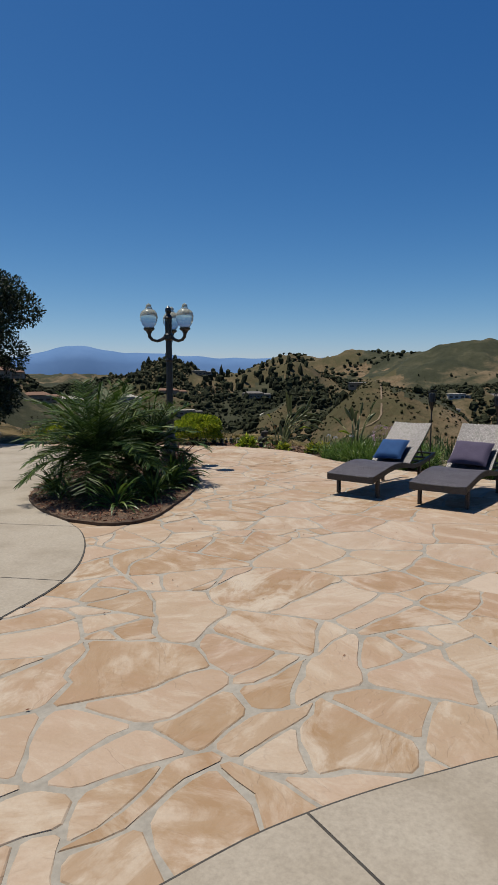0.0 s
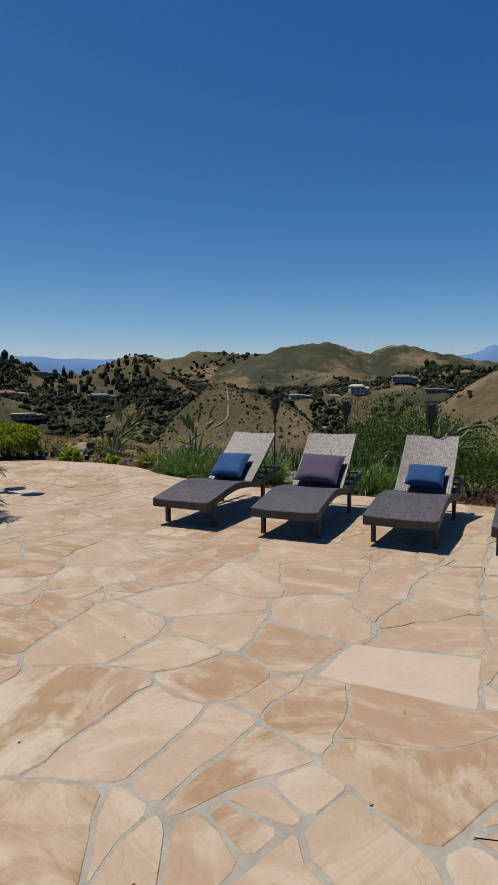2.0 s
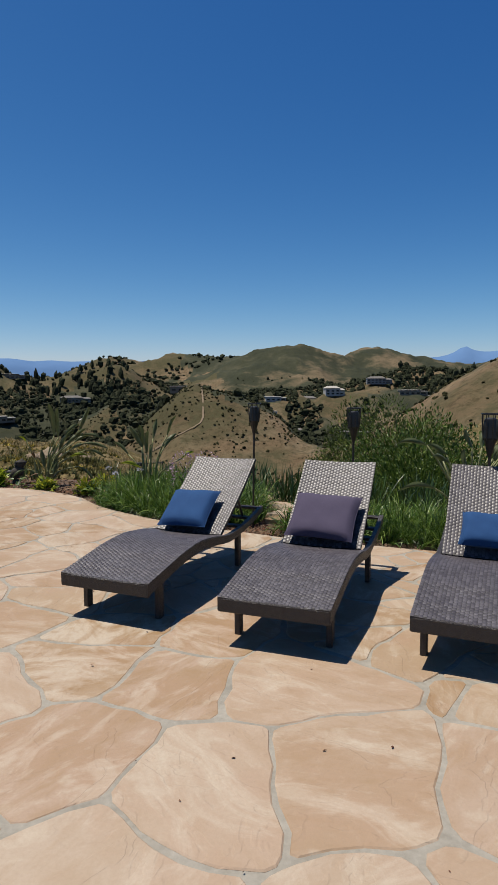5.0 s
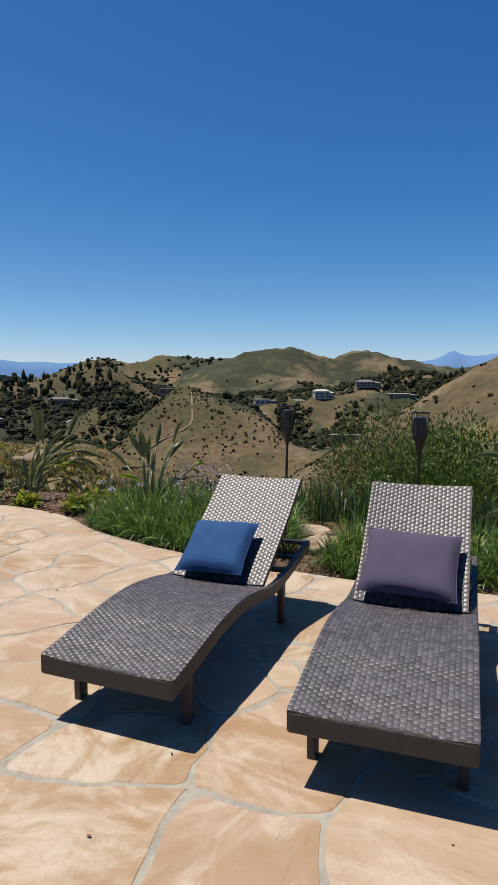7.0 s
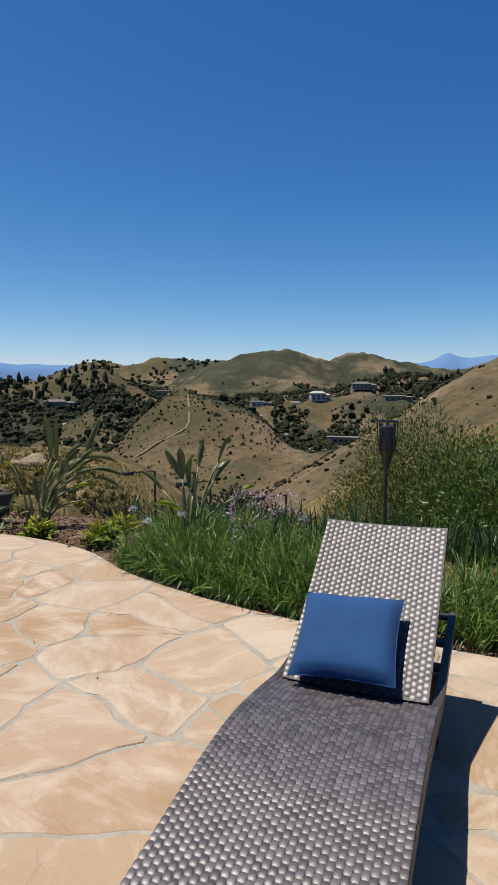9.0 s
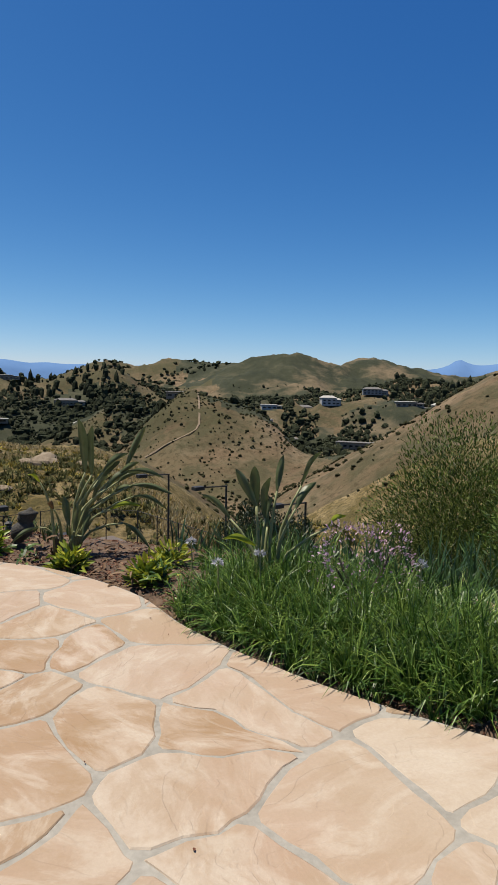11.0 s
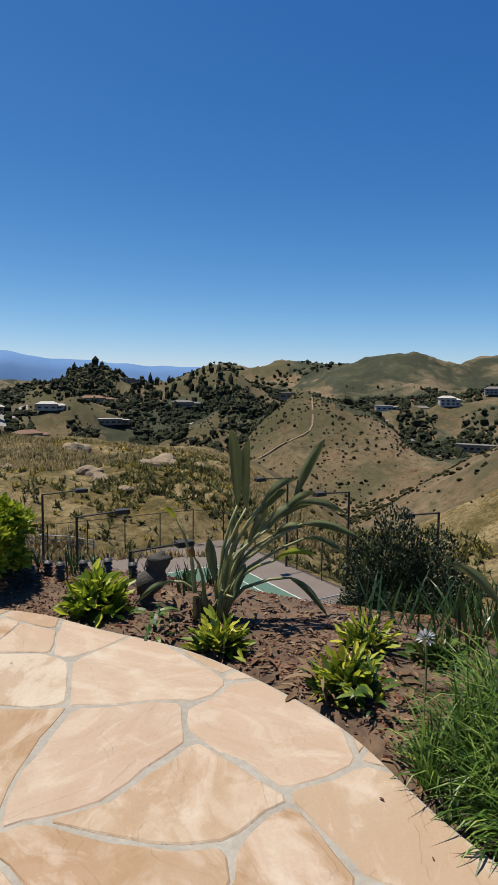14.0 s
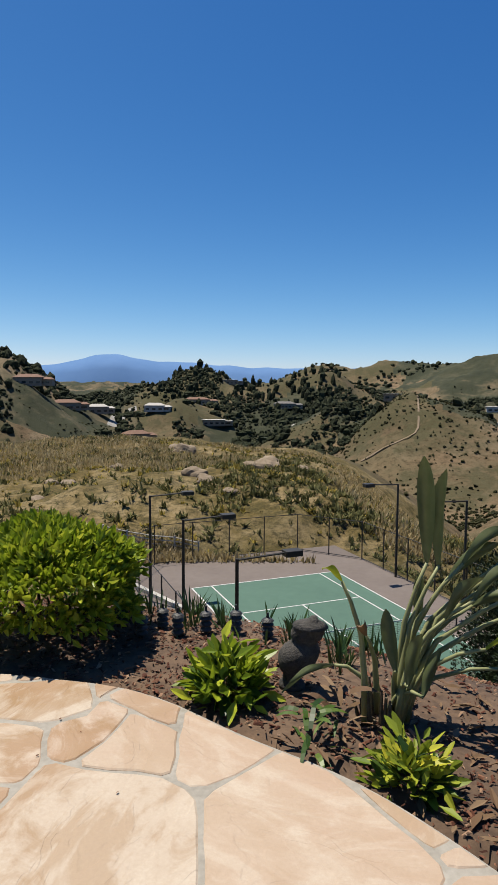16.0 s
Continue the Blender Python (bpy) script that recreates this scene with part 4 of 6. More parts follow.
build_paradise(5.2, 8.3, [(h[0] * 0.6, h[1] * 0.5, h[2], h[0] * 1.05, h[2] + 0.22 - 0.25 * abs(h[0]), 0.035) for h in
                          [(PR.uniform(-0.9, 0.9), PR.uniform(-0.5, 0.5), PR.uniform(0.55, 1.0)) for _ in range(22)]], "broad bird of paradise behind the sun loungers", 24, 0, 0)


def rosette(name, x, y, n, length, width, mat, label, seed, category="small plant", rise=0.9):
    """A leafy perennial: broad arching leaves from one crown."""
    r = np.random.default_rng(seed)
    z = ground_at(x, y) - 0.01
    top = empty(name, pose(x, y, z), label=label, category=category, group="bed perennials")
    a = r.uniform(0, 2 * math.pi, n)
    lift = r.uniform(0.3, 2.2, n) * rise
    at = np.stack([0.05 * np.cos(a), 0.05 * np.sin(a), r.uniform(0.0, 0.20, n)], 1)
    v, f = ribbons(at, np.stack([np.cos(a), np.sin(a), lift], 1), length * r.uniform(0.6, 1.15, n), width * r.uniform(0.7, 1.2, n), 0.30 * r.uniform(0.6, 1.4, n), 5, r)
    mesh_object("leaves", v, f, mat, top, smooth=False)
    m = n // 3
    a = r.uniform(0, 2 * math.pi, m)
    at = np.stack([0.1 * np.cos(a), 0.1 * np.sin(a), r.uniform(0.02, 0.12, m)], 1)
    v, f = ribbons(at, np.stack([np.cos(a), np.sin(a), 0.5 + 0 * a], 1), length * r.uniform(0.6, 1.0, m), width * r.uniform(0.7, 1.2, m), 0.4 + 0 * a, 5, r)
    mesh_object("lower_leaves", v, f, MID_LEAF, top, smooth=False)
    return top


def low_plant(x, y, n, mat, label, seed, size=1.0):
    """A leafy low perennial: a dome of broad leaves, green within."""
    r = np.random.default_rng(seed)
    top = empty("perennial", pose(x, y, ground_at(x, y) - 0.01, 0, 0, seed * 50) @ Matrix.Scale(size, 4), label=label, category="small plant", group="bed perennials")
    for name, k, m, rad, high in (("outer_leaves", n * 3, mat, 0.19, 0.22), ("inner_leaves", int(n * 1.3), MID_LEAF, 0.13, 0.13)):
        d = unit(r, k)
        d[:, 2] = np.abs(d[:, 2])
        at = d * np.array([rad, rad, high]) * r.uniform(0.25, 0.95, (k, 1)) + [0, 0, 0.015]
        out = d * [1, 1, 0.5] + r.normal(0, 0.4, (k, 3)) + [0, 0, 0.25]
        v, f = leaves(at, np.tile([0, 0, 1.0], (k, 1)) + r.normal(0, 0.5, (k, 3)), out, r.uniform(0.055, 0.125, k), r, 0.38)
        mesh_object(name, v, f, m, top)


for k, (x, y, mat, n, label) in enumerate(((0.72, 12.62, YELLOW_LEAF, 60, "yellow-green broad-leaved perennial in bark mulch"),
                                          (-0.12, 13.32, HEDGE_LEAF, 80, "green broad-leaved perennial with a few yellow leaves in mulch"),
                                          (1.36, 12.0, YELLOW_LEAF, 60, "yellow-green perennial with browning leaves beside the grass"),
                                          (1.62, 12.55, YELLOW_LEAF, 46, "yellow-green broad-leaved perennial in bark mulch"),
                                          (2.0, 12.35, MID_LEAF, 46, "green broad-leaved perennial in bark mulch"))):
    low_plant(x, y, n, mat, label, 60 + k, (0.95, 1.25, 1.0, 0.9, 0.9)[k])
for k, (x, y) in enumerate(((1.22, 11.98), (1.45, 11.8), (0.45, 13.05), (0.3, 12.85))):
    rosette("perennial", x, y, 14, 0.16, 0.03, DEAD_LEAF if k % 2 == 0 else MID_LEAF, "small half-dried perennial lying on the mulch", 70 + k, rise=0.5)


# ---- bark mulch ----
def scatter_chips():
    r = np.random.default_rng(81)
    n = 165000
    x, y = r.uniform(-3.0, 6.5, n), r.uniform(6.0, 15.2, n)
    d = off_edge(x, y)
    ok = (d > 0.015) & (d < 1.9) & (r.uniform(0, 1, n) < np.clip(0.45 + 0.5 * fractal(x, y, 0.9, 40), 0.12, 1)) & ((d > 0.12) | (r.uniform(0, 1, n) < 0.25))
    x2, y2 = r.uniform(-3.2, -0.6, 14000), r.uniform(5.1, 11.5, 14000)
    in_bed = inside(np.array(PLANTER), x2, y2)
    pts = np.r_[np.c_[x[ok], y[ok], height(x[ok], y[ok])], np.c_[x2[in_bed], y2[in_bed], 0.045 + 0 * x2[in_bed]]]
    n = len(pts)
    d = unit(r, n)
    d[:, 2] *= 0.35
    s = r.uniform(0.005, 0.016, n)[:, None] * r.choice([1.0, 1.0, 1.6], (n, 1))
    d /= np.linalg.norm(d, axis=1, keepdims=True)
    side = np.cross(d, [0, 0, 1.0] + r.normal(0, 0.25, (n, 3)))
    side /= np.linalg.norm(side, axis=1, keepdims=True)
    nr = np.cross(side, d)
    c = pts + np.array([0, 0, 0.008])
    w, h = s * r.uniform(0.3, 0.6, (n, 1)), s * 0.16
    v = np.stack([c - d * s - side * w, c + d * s - side * w * 0.6, c + d * s * 0.9 + side * w, c - d * s * 0.8 + side * w * 0.7, c - d * s * 0.5 + nr * h * 2, c + d * s * 0.5 + nr * h * 2], 1)
    o = np.arange(n) * 6
    faces = [np.stack(q, 1) for q in ((o, o + 1, o + 5, o + 4), (o + 2, o + 3, o + 4, o + 5))] 
    tris = [np.stack(q, 1) for q in ((o + 1, o + 2, o + 5), (o + 3, o, o + 4))]
    tagged(mesh_object("bark_mulch", v.reshape(-1, 3), np.concatenate(faces).tolist() + np.concatenate(tris).tolist(), CHIP), "reddish-brown bark chips strewn over the planting beds", "bark mulch", kind="stuff")
    # fallen leaves
    n = 420
    x, y = r.uniform(0.2, 2.4, n), r.uniform(10.8, 13.6, n)
    dd = off_edge(x, y)
    ok = (dd > 0.03) & (dd < 1.2)
    x, y = x[ok], y[ok]
    k = len(x)
    direc = unit(r, k)
    direc[:, 2] *= 0.2
    v, f = leaves(np.c_[x, y, height(x, y) + 0.018], np.tile([0.1, 0.1, 1.0], (k, 1)) + r.normal(0, 0.2, (k, 3)), direc, r.uniform(0.05, 0.13, k), r, 0.3)
    tagged(mesh_object("fallen_leaves", v, f, DEAD_LEAF), "dry tan fallen leaves on the bark mulch", "fallen leaves", kind="stuff")


# ---- the round planter ----
PLANTER = smooth_line([(-1.95, 5.42), (-1.37, 5.2), (-1.0, 5.5), (-0.84, 6.3), (-0.72, 7.3), (-0.74, 8.3), (-0.95, 9.6), (-1.3, 10.6), (-2.0, 10.9), (-2.8, 10.2), (-3.1, 8.6), (-2.95, 7.0), (-2.5, 6.05), (-1.95, 5.42)], 0.2)[:-1]
flat_slab("planter_bed", PLANTER, 0.035, 0.15, SOIL, label="mulched round planting bed between concrete and flagstones", category="planting bed", kind="structure")
scatter_chips()


def build_palm(x, y, h, n, length, seed, label):
    r = np.random.default_rng(seed)
    top = empty("pygmy_palm", pose(x, y, 0.03), label=label, category="palm", group="pygmy palms")
    trunk = part("trunk", tube([(0, 0, -0.02), (0.03, 0.02, h * 0.5), (0, 0, h)], [0.10, 0.085, 0.11], 10), BARK, top)
    bm = bmesh.new()
    for k in range(60):
        a, z = r.uniform(0, 6.28), r.uniform(0.1, 1.0) * h
        tube([(0.08 * math.cos(a), 0.08 * math.sin(a), z), (0.15 * math.cos(a), 0.15 * math.sin(a), z + 0.07)], [0.018, 0.006], 5, bm)
    part("leaf_stubs", bm, BARK, trunk)
    bases, dirs, lens = [], [], []
    for k in range(n):
        a = k * 2.399 + r.uniform(-0.2, 0.2)
        el = radians(80 - 95 * (k / n) + r.uniform(-8, 8))
        d = np.array([math.cos(a) * math.cos(el), math.sin(a) * math.cos(el), math.sin(el)])
        p = np.array([0, 0, h])
        path = [Vector(p)]
        side = np.cross(d, [0, 0, 1.0])
        side /= np.linalg.norm(side) + 1e-9
        L = length * r.uniform(0.8, 1.1)
        for s in range(22):
            d = d + np.array([0, 0, -0.052]) * (0.5 + s / 22)
            d /= np.linalg.norm(d)
            p = p + d * L / 22
            path.append(Vector(p))
            if s > 3:
                ll = 0.27 * math.sin(math.pi * (s + 1) / 24) ** 0.6 + 0.05
                for sg in (-1, 1):
                    for _ in range(2):
                        bases.append(p - d * r.uniform(0, L / 22))
                        dirs.append(side * sg + d * r.uniform(0.5, 0.9) + np.array([0, 0, r.uniform(-0.1, 0.3)]))
                        lens.append(ll * r.uniform(0.85, 1.1))
        part("frond_rib", tube(path, list(np.linspace(0.012, 0.003, len(path))), 5), PALM_LEAF, top)
    v, f = ribbons(np.array(bases), np.array(dirs), np.array(lens), np.full(len(bases), 0.016), np.full(len(bases), 0.10), 3, r)
    mesh_object("foliage", v, f, PALM_LEAF, top)


build_palm(-1.95, 6.75, 0.55, 46, 1.05, 91, "bushy pygmy date palm with arching green fronds in mulch")
build_palm(-2.15, 7.7, 0.62, 42, 1.1, 92, "bushy pygmy date palm with arching green fronds in mulch")
build_palm(-1.45, 7.9, 0.5, 36, 0.9, 93, "smaller pygmy date palm beside the lamp post")
for k, (x, y, n) in enumerate(((-1.15, 6.55, 60), (-1.05, 7.35, 60), (-0.98, 8.2, 50), (-1.5, 5.95, 40), (-2.45, 6.7, 40))):
    r_ = rosette("planter_lily", x, y, n, 0.42, 0.030, MID_LEAF, "strap-leaved green lily at the planter's rim", 95 + k, "lily", 1.1)
    r_.location.z = 0.03
red = rosette("red_cordyline", -1.15, 8.75, 70, 0.5, 0.04, RED_LEAF, "dark red cordyline in the planter", 105, "cordyline", 1.3)
red.location.z = 0.03


# ---- tennis court below ----
CU, CV = Vector((0.90, 0.44, 0)).normalized(), Vector((0.44, -0.90, 0)).normalized()
COURT_MID = Vector((3.64, 42.0, COURT_Z))


def on_court(u, v, z=0.0):
    return COURT_MID + CU * u + CV * v + Vector((0, 0, z))


def court_rect(name, u0, u1, v0, v1, top, mat, parent, thick=0.03):
    bm = bmesh.new()
    ring = [on_court(u, v) for u, v in ((u0, v0), (u1, v0), (u1, v1), (u0, v1))]
    hi = [bm.verts.new(p + Vector((0, 0, top))) for p in ring]
    lo = [bm.verts.new(p + Vector((0, 0, top - thick))) for p in ring]
    bm.faces.new(hi)
    bm.faces.new(lo[::-1])
    for i in range(4):
        bm.faces.new((lo[i], lo[(i + 1) % 4], hi[(i + 1) % 4], hi[i]))
    bmesh.ops.recalc_face_normals(bm, faces=bm.faces)
    return part(name, bm, mat, parent)


def build_court():
    surround = plain("court_surround", (0.094, 0.074, 0.063), (0.118, 0.096, 0.083), 0.4, 0.85, bumps=0.1)
    green = plain("court_green", (0.041, 0.088, 0.063), (0.052, 0.107, 0.077), 0.3, 0.85, bumps=0.1)
    white = plain("court_line", (0.330, 0.330, 0.319), (0.407, 0.407, 0.396), 3, 0.8)
    top = empty("tennis_court", label="green hard tennis court with white lines and brown surround", category="tennis court", kind="structure")
    court_rect("surround", -9.2, 9.2, -18.6, 18.6, 0.0, surround, top, 0.2)
    court_rect("playing_surface", -5.485, 5.485, -11.885, 11.885, 0.012, green, top)
    for u0, u1, v0, v1 in ((-5.5, 5.5, -11.93, -11.83), (-5.5, 5.5, 11.83, 11.93), (-5.53, -5.43, -11.83, 11.83), (5.43, 5.53, -11.83, 11.83), (-4.16, -4.06, -11.83, 11.83), (4.06, 4.16, -11.83, 11.83),
                           (-4.06, 4.06, -6.45, -6.35), (-4.06, 4.06, 6.35, 6.45), (-0.05, 0.05, -6.35, 6.35)):
        court_rect("line", u0, u1, v0, v1, 0.02, white, top, 0.02)
    net = empty("tennis_net", label="dark tennis net with a white top band across the court", category="tennis net")
    bm = bmesh.new()
    for k in range(53):
        u = -6.4 + 12.8 * k / 52
        tube([on_court(u, 0, 0.02), on_court(u, 0, 0.93)], 0.008, 4, bm)
    for z in np.arange(0.06, 0.93, 0.1):
        tube([on_court(-6.4, 0, z), on_court(6.4, 0, z)], 0.008, 4, bm)
    part("mesh", bm, FENCE_METAL, net)
    part("band", box_bm(12.8, 0.03, 0.07, Matrix.Translation(on_court(0, 0, 0.95)) @ pose(0, 0, 0, 0, 0, math.degrees(math.atan2(CU.y, CU.x)))), white, net)
    for u in (-6.4, 6.4):
        part("net_post", tube([on_court(u, 0, 0), on_court(u, 0, 1.07)], 0.05, 8), FENCE_METAL, net)
    # fence with chamfered corners
    wire, nt, b = material("chain_link", 0.6)
    b.inputs["Base Color"].default_value = (0.03, 0.03, 0.028, 1)
    tr = nt.nodes.new("ShaderNodeBsdfTransparent")
    ms = nt.nodes.new("ShaderNodeMixShader")
    ms.inputs[0].default_value = 0.14
    nt.links.new(tr.outputs[0], ms.inputs[1])
    nt.links.new(b.outputs[0], ms.inputs[2])
    nt.links.new(ms.outputs[0], nt.nodes["Material Output"].inputs[0])
    fence = empty("court_fence", label="black chain-link fence on thin posts round the tennis court", category="fence")
    loop = [(-9, 18.3), (-9, -15), (-6.5, -18.3), (5.5, -18.3), (9, -14), (9, 18.3), (-9, 18.3)]
    for (u0, v0), (u1, v1) in zip(loop, loop[1:]):
        n = max(1, round(math.hypot(u1 - u0, v1 - v0) / 3.0))
        pts = [on_court(u0 + (u1 - u0) * k / n, v0 + (v1 - v0) * k / n) for k in range(n + 1)]
        for p in pts[:-1]:
            part("post", tube([p, p + Vector((0, 0, 3.05))], 0.045, 6), FENCE_METAL, fence)
        for z in (0.1, 3.0):
            part("rail", tube([pts[0] + Vector((0, 0, z)), pts[-1] + Vector((0, 0, z))], 0.028, 5), FENCE_METAL, fence)
        a, c, up = pts[0], pts[-1], Vector((0, 0, 3.0))
        mesh_object("chain_link", [a, c, c + up, a + up], [(0, 1, 2, 3)], wire, fence)
    for u, v in ((-8.6, 4.8), (-8.6, -2.9), (-8.6, -10.4), (8.8, 13.5), (8.8, 5.2), (8.85, -2.3), (8.8, -9.2)):
        lamp = empty("court_light", label="dark court light pole with an arm and a flat box lamp", category="court light", group="court lights")
        s = 1 if u < 0 else -1
        part("pole", tube([on_court(u, v), on_court(u, v, 6.7)], [0.09, 0.07], 8), FENCE_METAL, lamp)
        part("arm", tube([on_court(u, v, 6.65), on_court(u + 2.2 * s, v, 6.75)], 0.05, 6), FENCE_METAL, lamp)
        part("lamp_box", box_bm(0.75, 0.5, 0.25, Matrix.Translation(on_court(u + 2.4 * s, v, 6.72)) @ pose(0, 0, 0, 0, 0, math.degrees(math.atan2(CU.y, CU.x))), 0.03), FENCE_METAL, lamp)


build_court()


# ---- valley: woods, scrub, houses ----
def blobs(name, pts, size, squash, mat, label, category, seed, rounds=1, lump=0.35):
    """Far crowns: lumpy low shapes, each a little different, joined as one stuff."""
    r = np.random.default_rng(seed)
    bm = bmesh.new()
    bmesh.ops.create_icosphere(bm, subdivisions=rounds, radius=1)
    bv = np.array([v.co for v in bm.verts])
    bf = np.array([[v.index for v in f.verts] for f in bm.faces])
    bm.free()
    n, k = len(pts), len(bv)
    jit = 1 + lump * r.uniform(-1, 1, (n, k, 1))
    sc = (size[:, None] * np.stack([r.uniform(0.8, 1.25, n), r.uniform(0.8, 1.25, n), squash * r.uniform(0.75, 1.3, n)], 1))[:, None, :]
    v = bv[None] * jit * sc + pts[:, None, :] + np.array([0, 0, 1.0]) * (sc[:, :, 2:3] * 0.55)
    f = (bf[None] + (np.arange(n) * k)[:, None, None]).reshape(-1, 3)
    return tagged(mesh_object(name, v.reshape(-1, 3), f.tolist(), mat), label, category, kind="stuff")


def crown_material(name, dark, light, scale):
    m, nt, b = material(name, 0.9, 0, 0.1)
    pos = world_pos(nt)
    n1 = noise_tex(nt, pos, scale, 6, 0.75)
    c = mix(nt, 0.5, ramp(nt, island_random(nt), [(0, dark), (1, light)]), ramp(nt, n1, [(0.35, dark), (0.65, light)]))
    nt.links.new(c, b.inputs["Base Color"])
    bump(nt, b, n1, 1.0, 1.2)
    return m


FAR_GREEN = crown_material("far_oak", (0.010, 0.014, 0.007), (0.046, 0.052, 0.027), 1.1)
HILL_SCRUB = crown_material("hill_scrub", (0.017, 0.020, 0.008), (0.061, 0.061, 0.025), 2.5)


def polar_scatter(r, n, az0, az1, d0, d1, power=0.5):
    az = np.radians(r.uniform(az0, az1, n))
    d = d0 * (d1 / d0) ** (r.uniform(0, 1, n) ** power)
    x, y = 0.6 + d * np.sin(az), 7 + d * np.cos(az)
    return np.degrees(az), d, x, y


HOUSES = (
    (15.3, 590, 28, 12, 6.5, 10, 0, 2, "large white modern house with flat pale roofs on a hillside", True),
    (3.9, 640, 24, 12, 7, -8, 2, 1, "grey two-storey house with a grey roof among trees", False),
    (-5.2, 470, 28, 11, 4, 5, 1, 2, "long low tan house with a pale roof in the valley", True),
    (-3.2, 440, 17, 9, 3.4, -20, 1, 1, "low tan house with a grey roof in the valley", False),
    (22.6, 640, 15, 10, 6.5, 15, 0, 2, "white house with a pale roof among trees", False),
    (25.2, 520, 30, 11, 4, -12, 1, 1, "long low tan house with a grey roof on a graded pad", True),
    (8.8, 440, 15, 9, 3.2, 0, 1, 1, "tan house with a grey roof on top of the brown hill", True),
    (28, 740, 24, 12, 6, 20, 1, 0, "tan house with a terracotta roof on the hillside", False),
    (31, 700, 20, 11, 5, -10, 1, 1, "tan house with a grey roof on the hillside", False),
    (26.5, 830, 24, 12, 6, 8, 2, 1, "grey house with a grey roof near the ridge", False),
    (34, 760, 24, 12, 5.5, 25, 1, 0, "tan house with a terracotta roof near the ridge", False),
    (-20.5, 500, 20, 11, 4.5, 10, 1, 0, "tan house with a terracotta roof at the hill's foot", False),
    (-23.5, 480, 20, 11, 4.5, -14, 1, 0, "tan house with a terracotta roof at the hill's foot", False),
    (-14.5, 470, 18, 11, 4.5, 24, 1, 0, "tan house with a terracotta roof in the valley", False),
    (-9.0, 760, 30, 12, 5, 0, 1, 0, "tan house with a terracotta roof on the slope", False),
    (-11.5, 700, 20, 11, 5, 14, 1, 0, "tan house with a terracotta roof on the slope", False),
    (-24, 640, 20, 11, 5, -10, 1, 1, "tan house with a grey roof high on the hill", False),
    (-1.0, 820, 28, 12, 5, 0, 1, 1, "tan house with a grey roof on the ridge", False),
    (6.3, 720, 20, 11, 5.5, 12, 1, 0, "tan house with a terracotta roof among trees", False),
    (18.5, 560, 17, 10, 4.5, -14, 1, 1, "tan house with a grey roof among trees", False),
    (20.4, 700, 18, 11, 5, 8, 0, 1, "white house with a grey roof among trees", False),
    (29.5, 620, 20, 10, 4, 12, 1, 2, "tan house with a pale roof among trees", True),
    (32.5, 640, 18, 10, 4.5, -8, 0, 2, "white house with a pale roof among trees", False),
    (35.5, 690, 20, 10, 4.5, 15, 1, 2, "tan house with a pale roof near the ridge", True),
    (24, 760, 18, 10, 5, -12, 0, 2, "white house with a pale roof on the hillside", False),
    (-7.5, 560, 20, 10, 4, 8, 1, 2, "tan house with a pale roof on the slope", True),
    (-12.8, 560, 17, 10, 4, -10, 0, 2, "white house with a pale roof in the valley", False),
    (-17.8, 540, 16, 10, 4.5, 10, 1, 2, "tan house with a pale roof in the valley", False),
    (0.6, 540, 18, 10, 4, 14, 1, 2, "tan house with a pale roof below the ridge", False),
    (12.2, 640, 16, 10, 4.5, -6, 1, 2, "tan house with a pale roof among trees", False),
    (17.2, 640, 16, 10, 4, 10, 0, 2, "white house with a pale roof among trees", True),
    (-6, 880, 22, 10, 5, 0, 1, 2, "tan house with a pale roof on the ridge", True),
    (2.4, 760, 18, 10, 5, -8, 0, 2, "white house with a pale roof below the ridge", False),
)


def before_house(az, d):
    """Places close in front of a house, kept open."""
    out = np.zeros(az.shape, bool)
    for h in HOUSES:
        half = math.degrees(0.75 * h[2] / h[1])
        out |= (np.abs(az - h[0] - 0.25 * half) < half * 1.05) & (d > h[1] - 75) & (d < h[1] + 14)
    return out


def brush(name, pts, stems, low, high, mat, label, seed):
    """Loose scrub: each bush a spray of short leafy stems, joined as one stuff."""
    r = np.random.default_rng(seed)
    n = len(pts) * stems
    wide = np.repeat(r.uniform(low, high, len(pts)), stems)
    lean = r.normal(0, 0.75, (n, 2))
    base = np.repeat(pts, stems, 0) + np.c_[r.normal(0, 0.22, (n, 2)) * wide[:, None], np.full(n, -0.03)]
    v, f = ribbons(base, np.c_[lean, np.ones(n)], wide * r.uniform(0.6, 1.3, n), wide * r.uniform(0.16, 0.4, n), np.full(n, 0.12), 2, r)
    return tagged(mesh_object(name, v, f, mat), label, "scrub", kind="stuff")


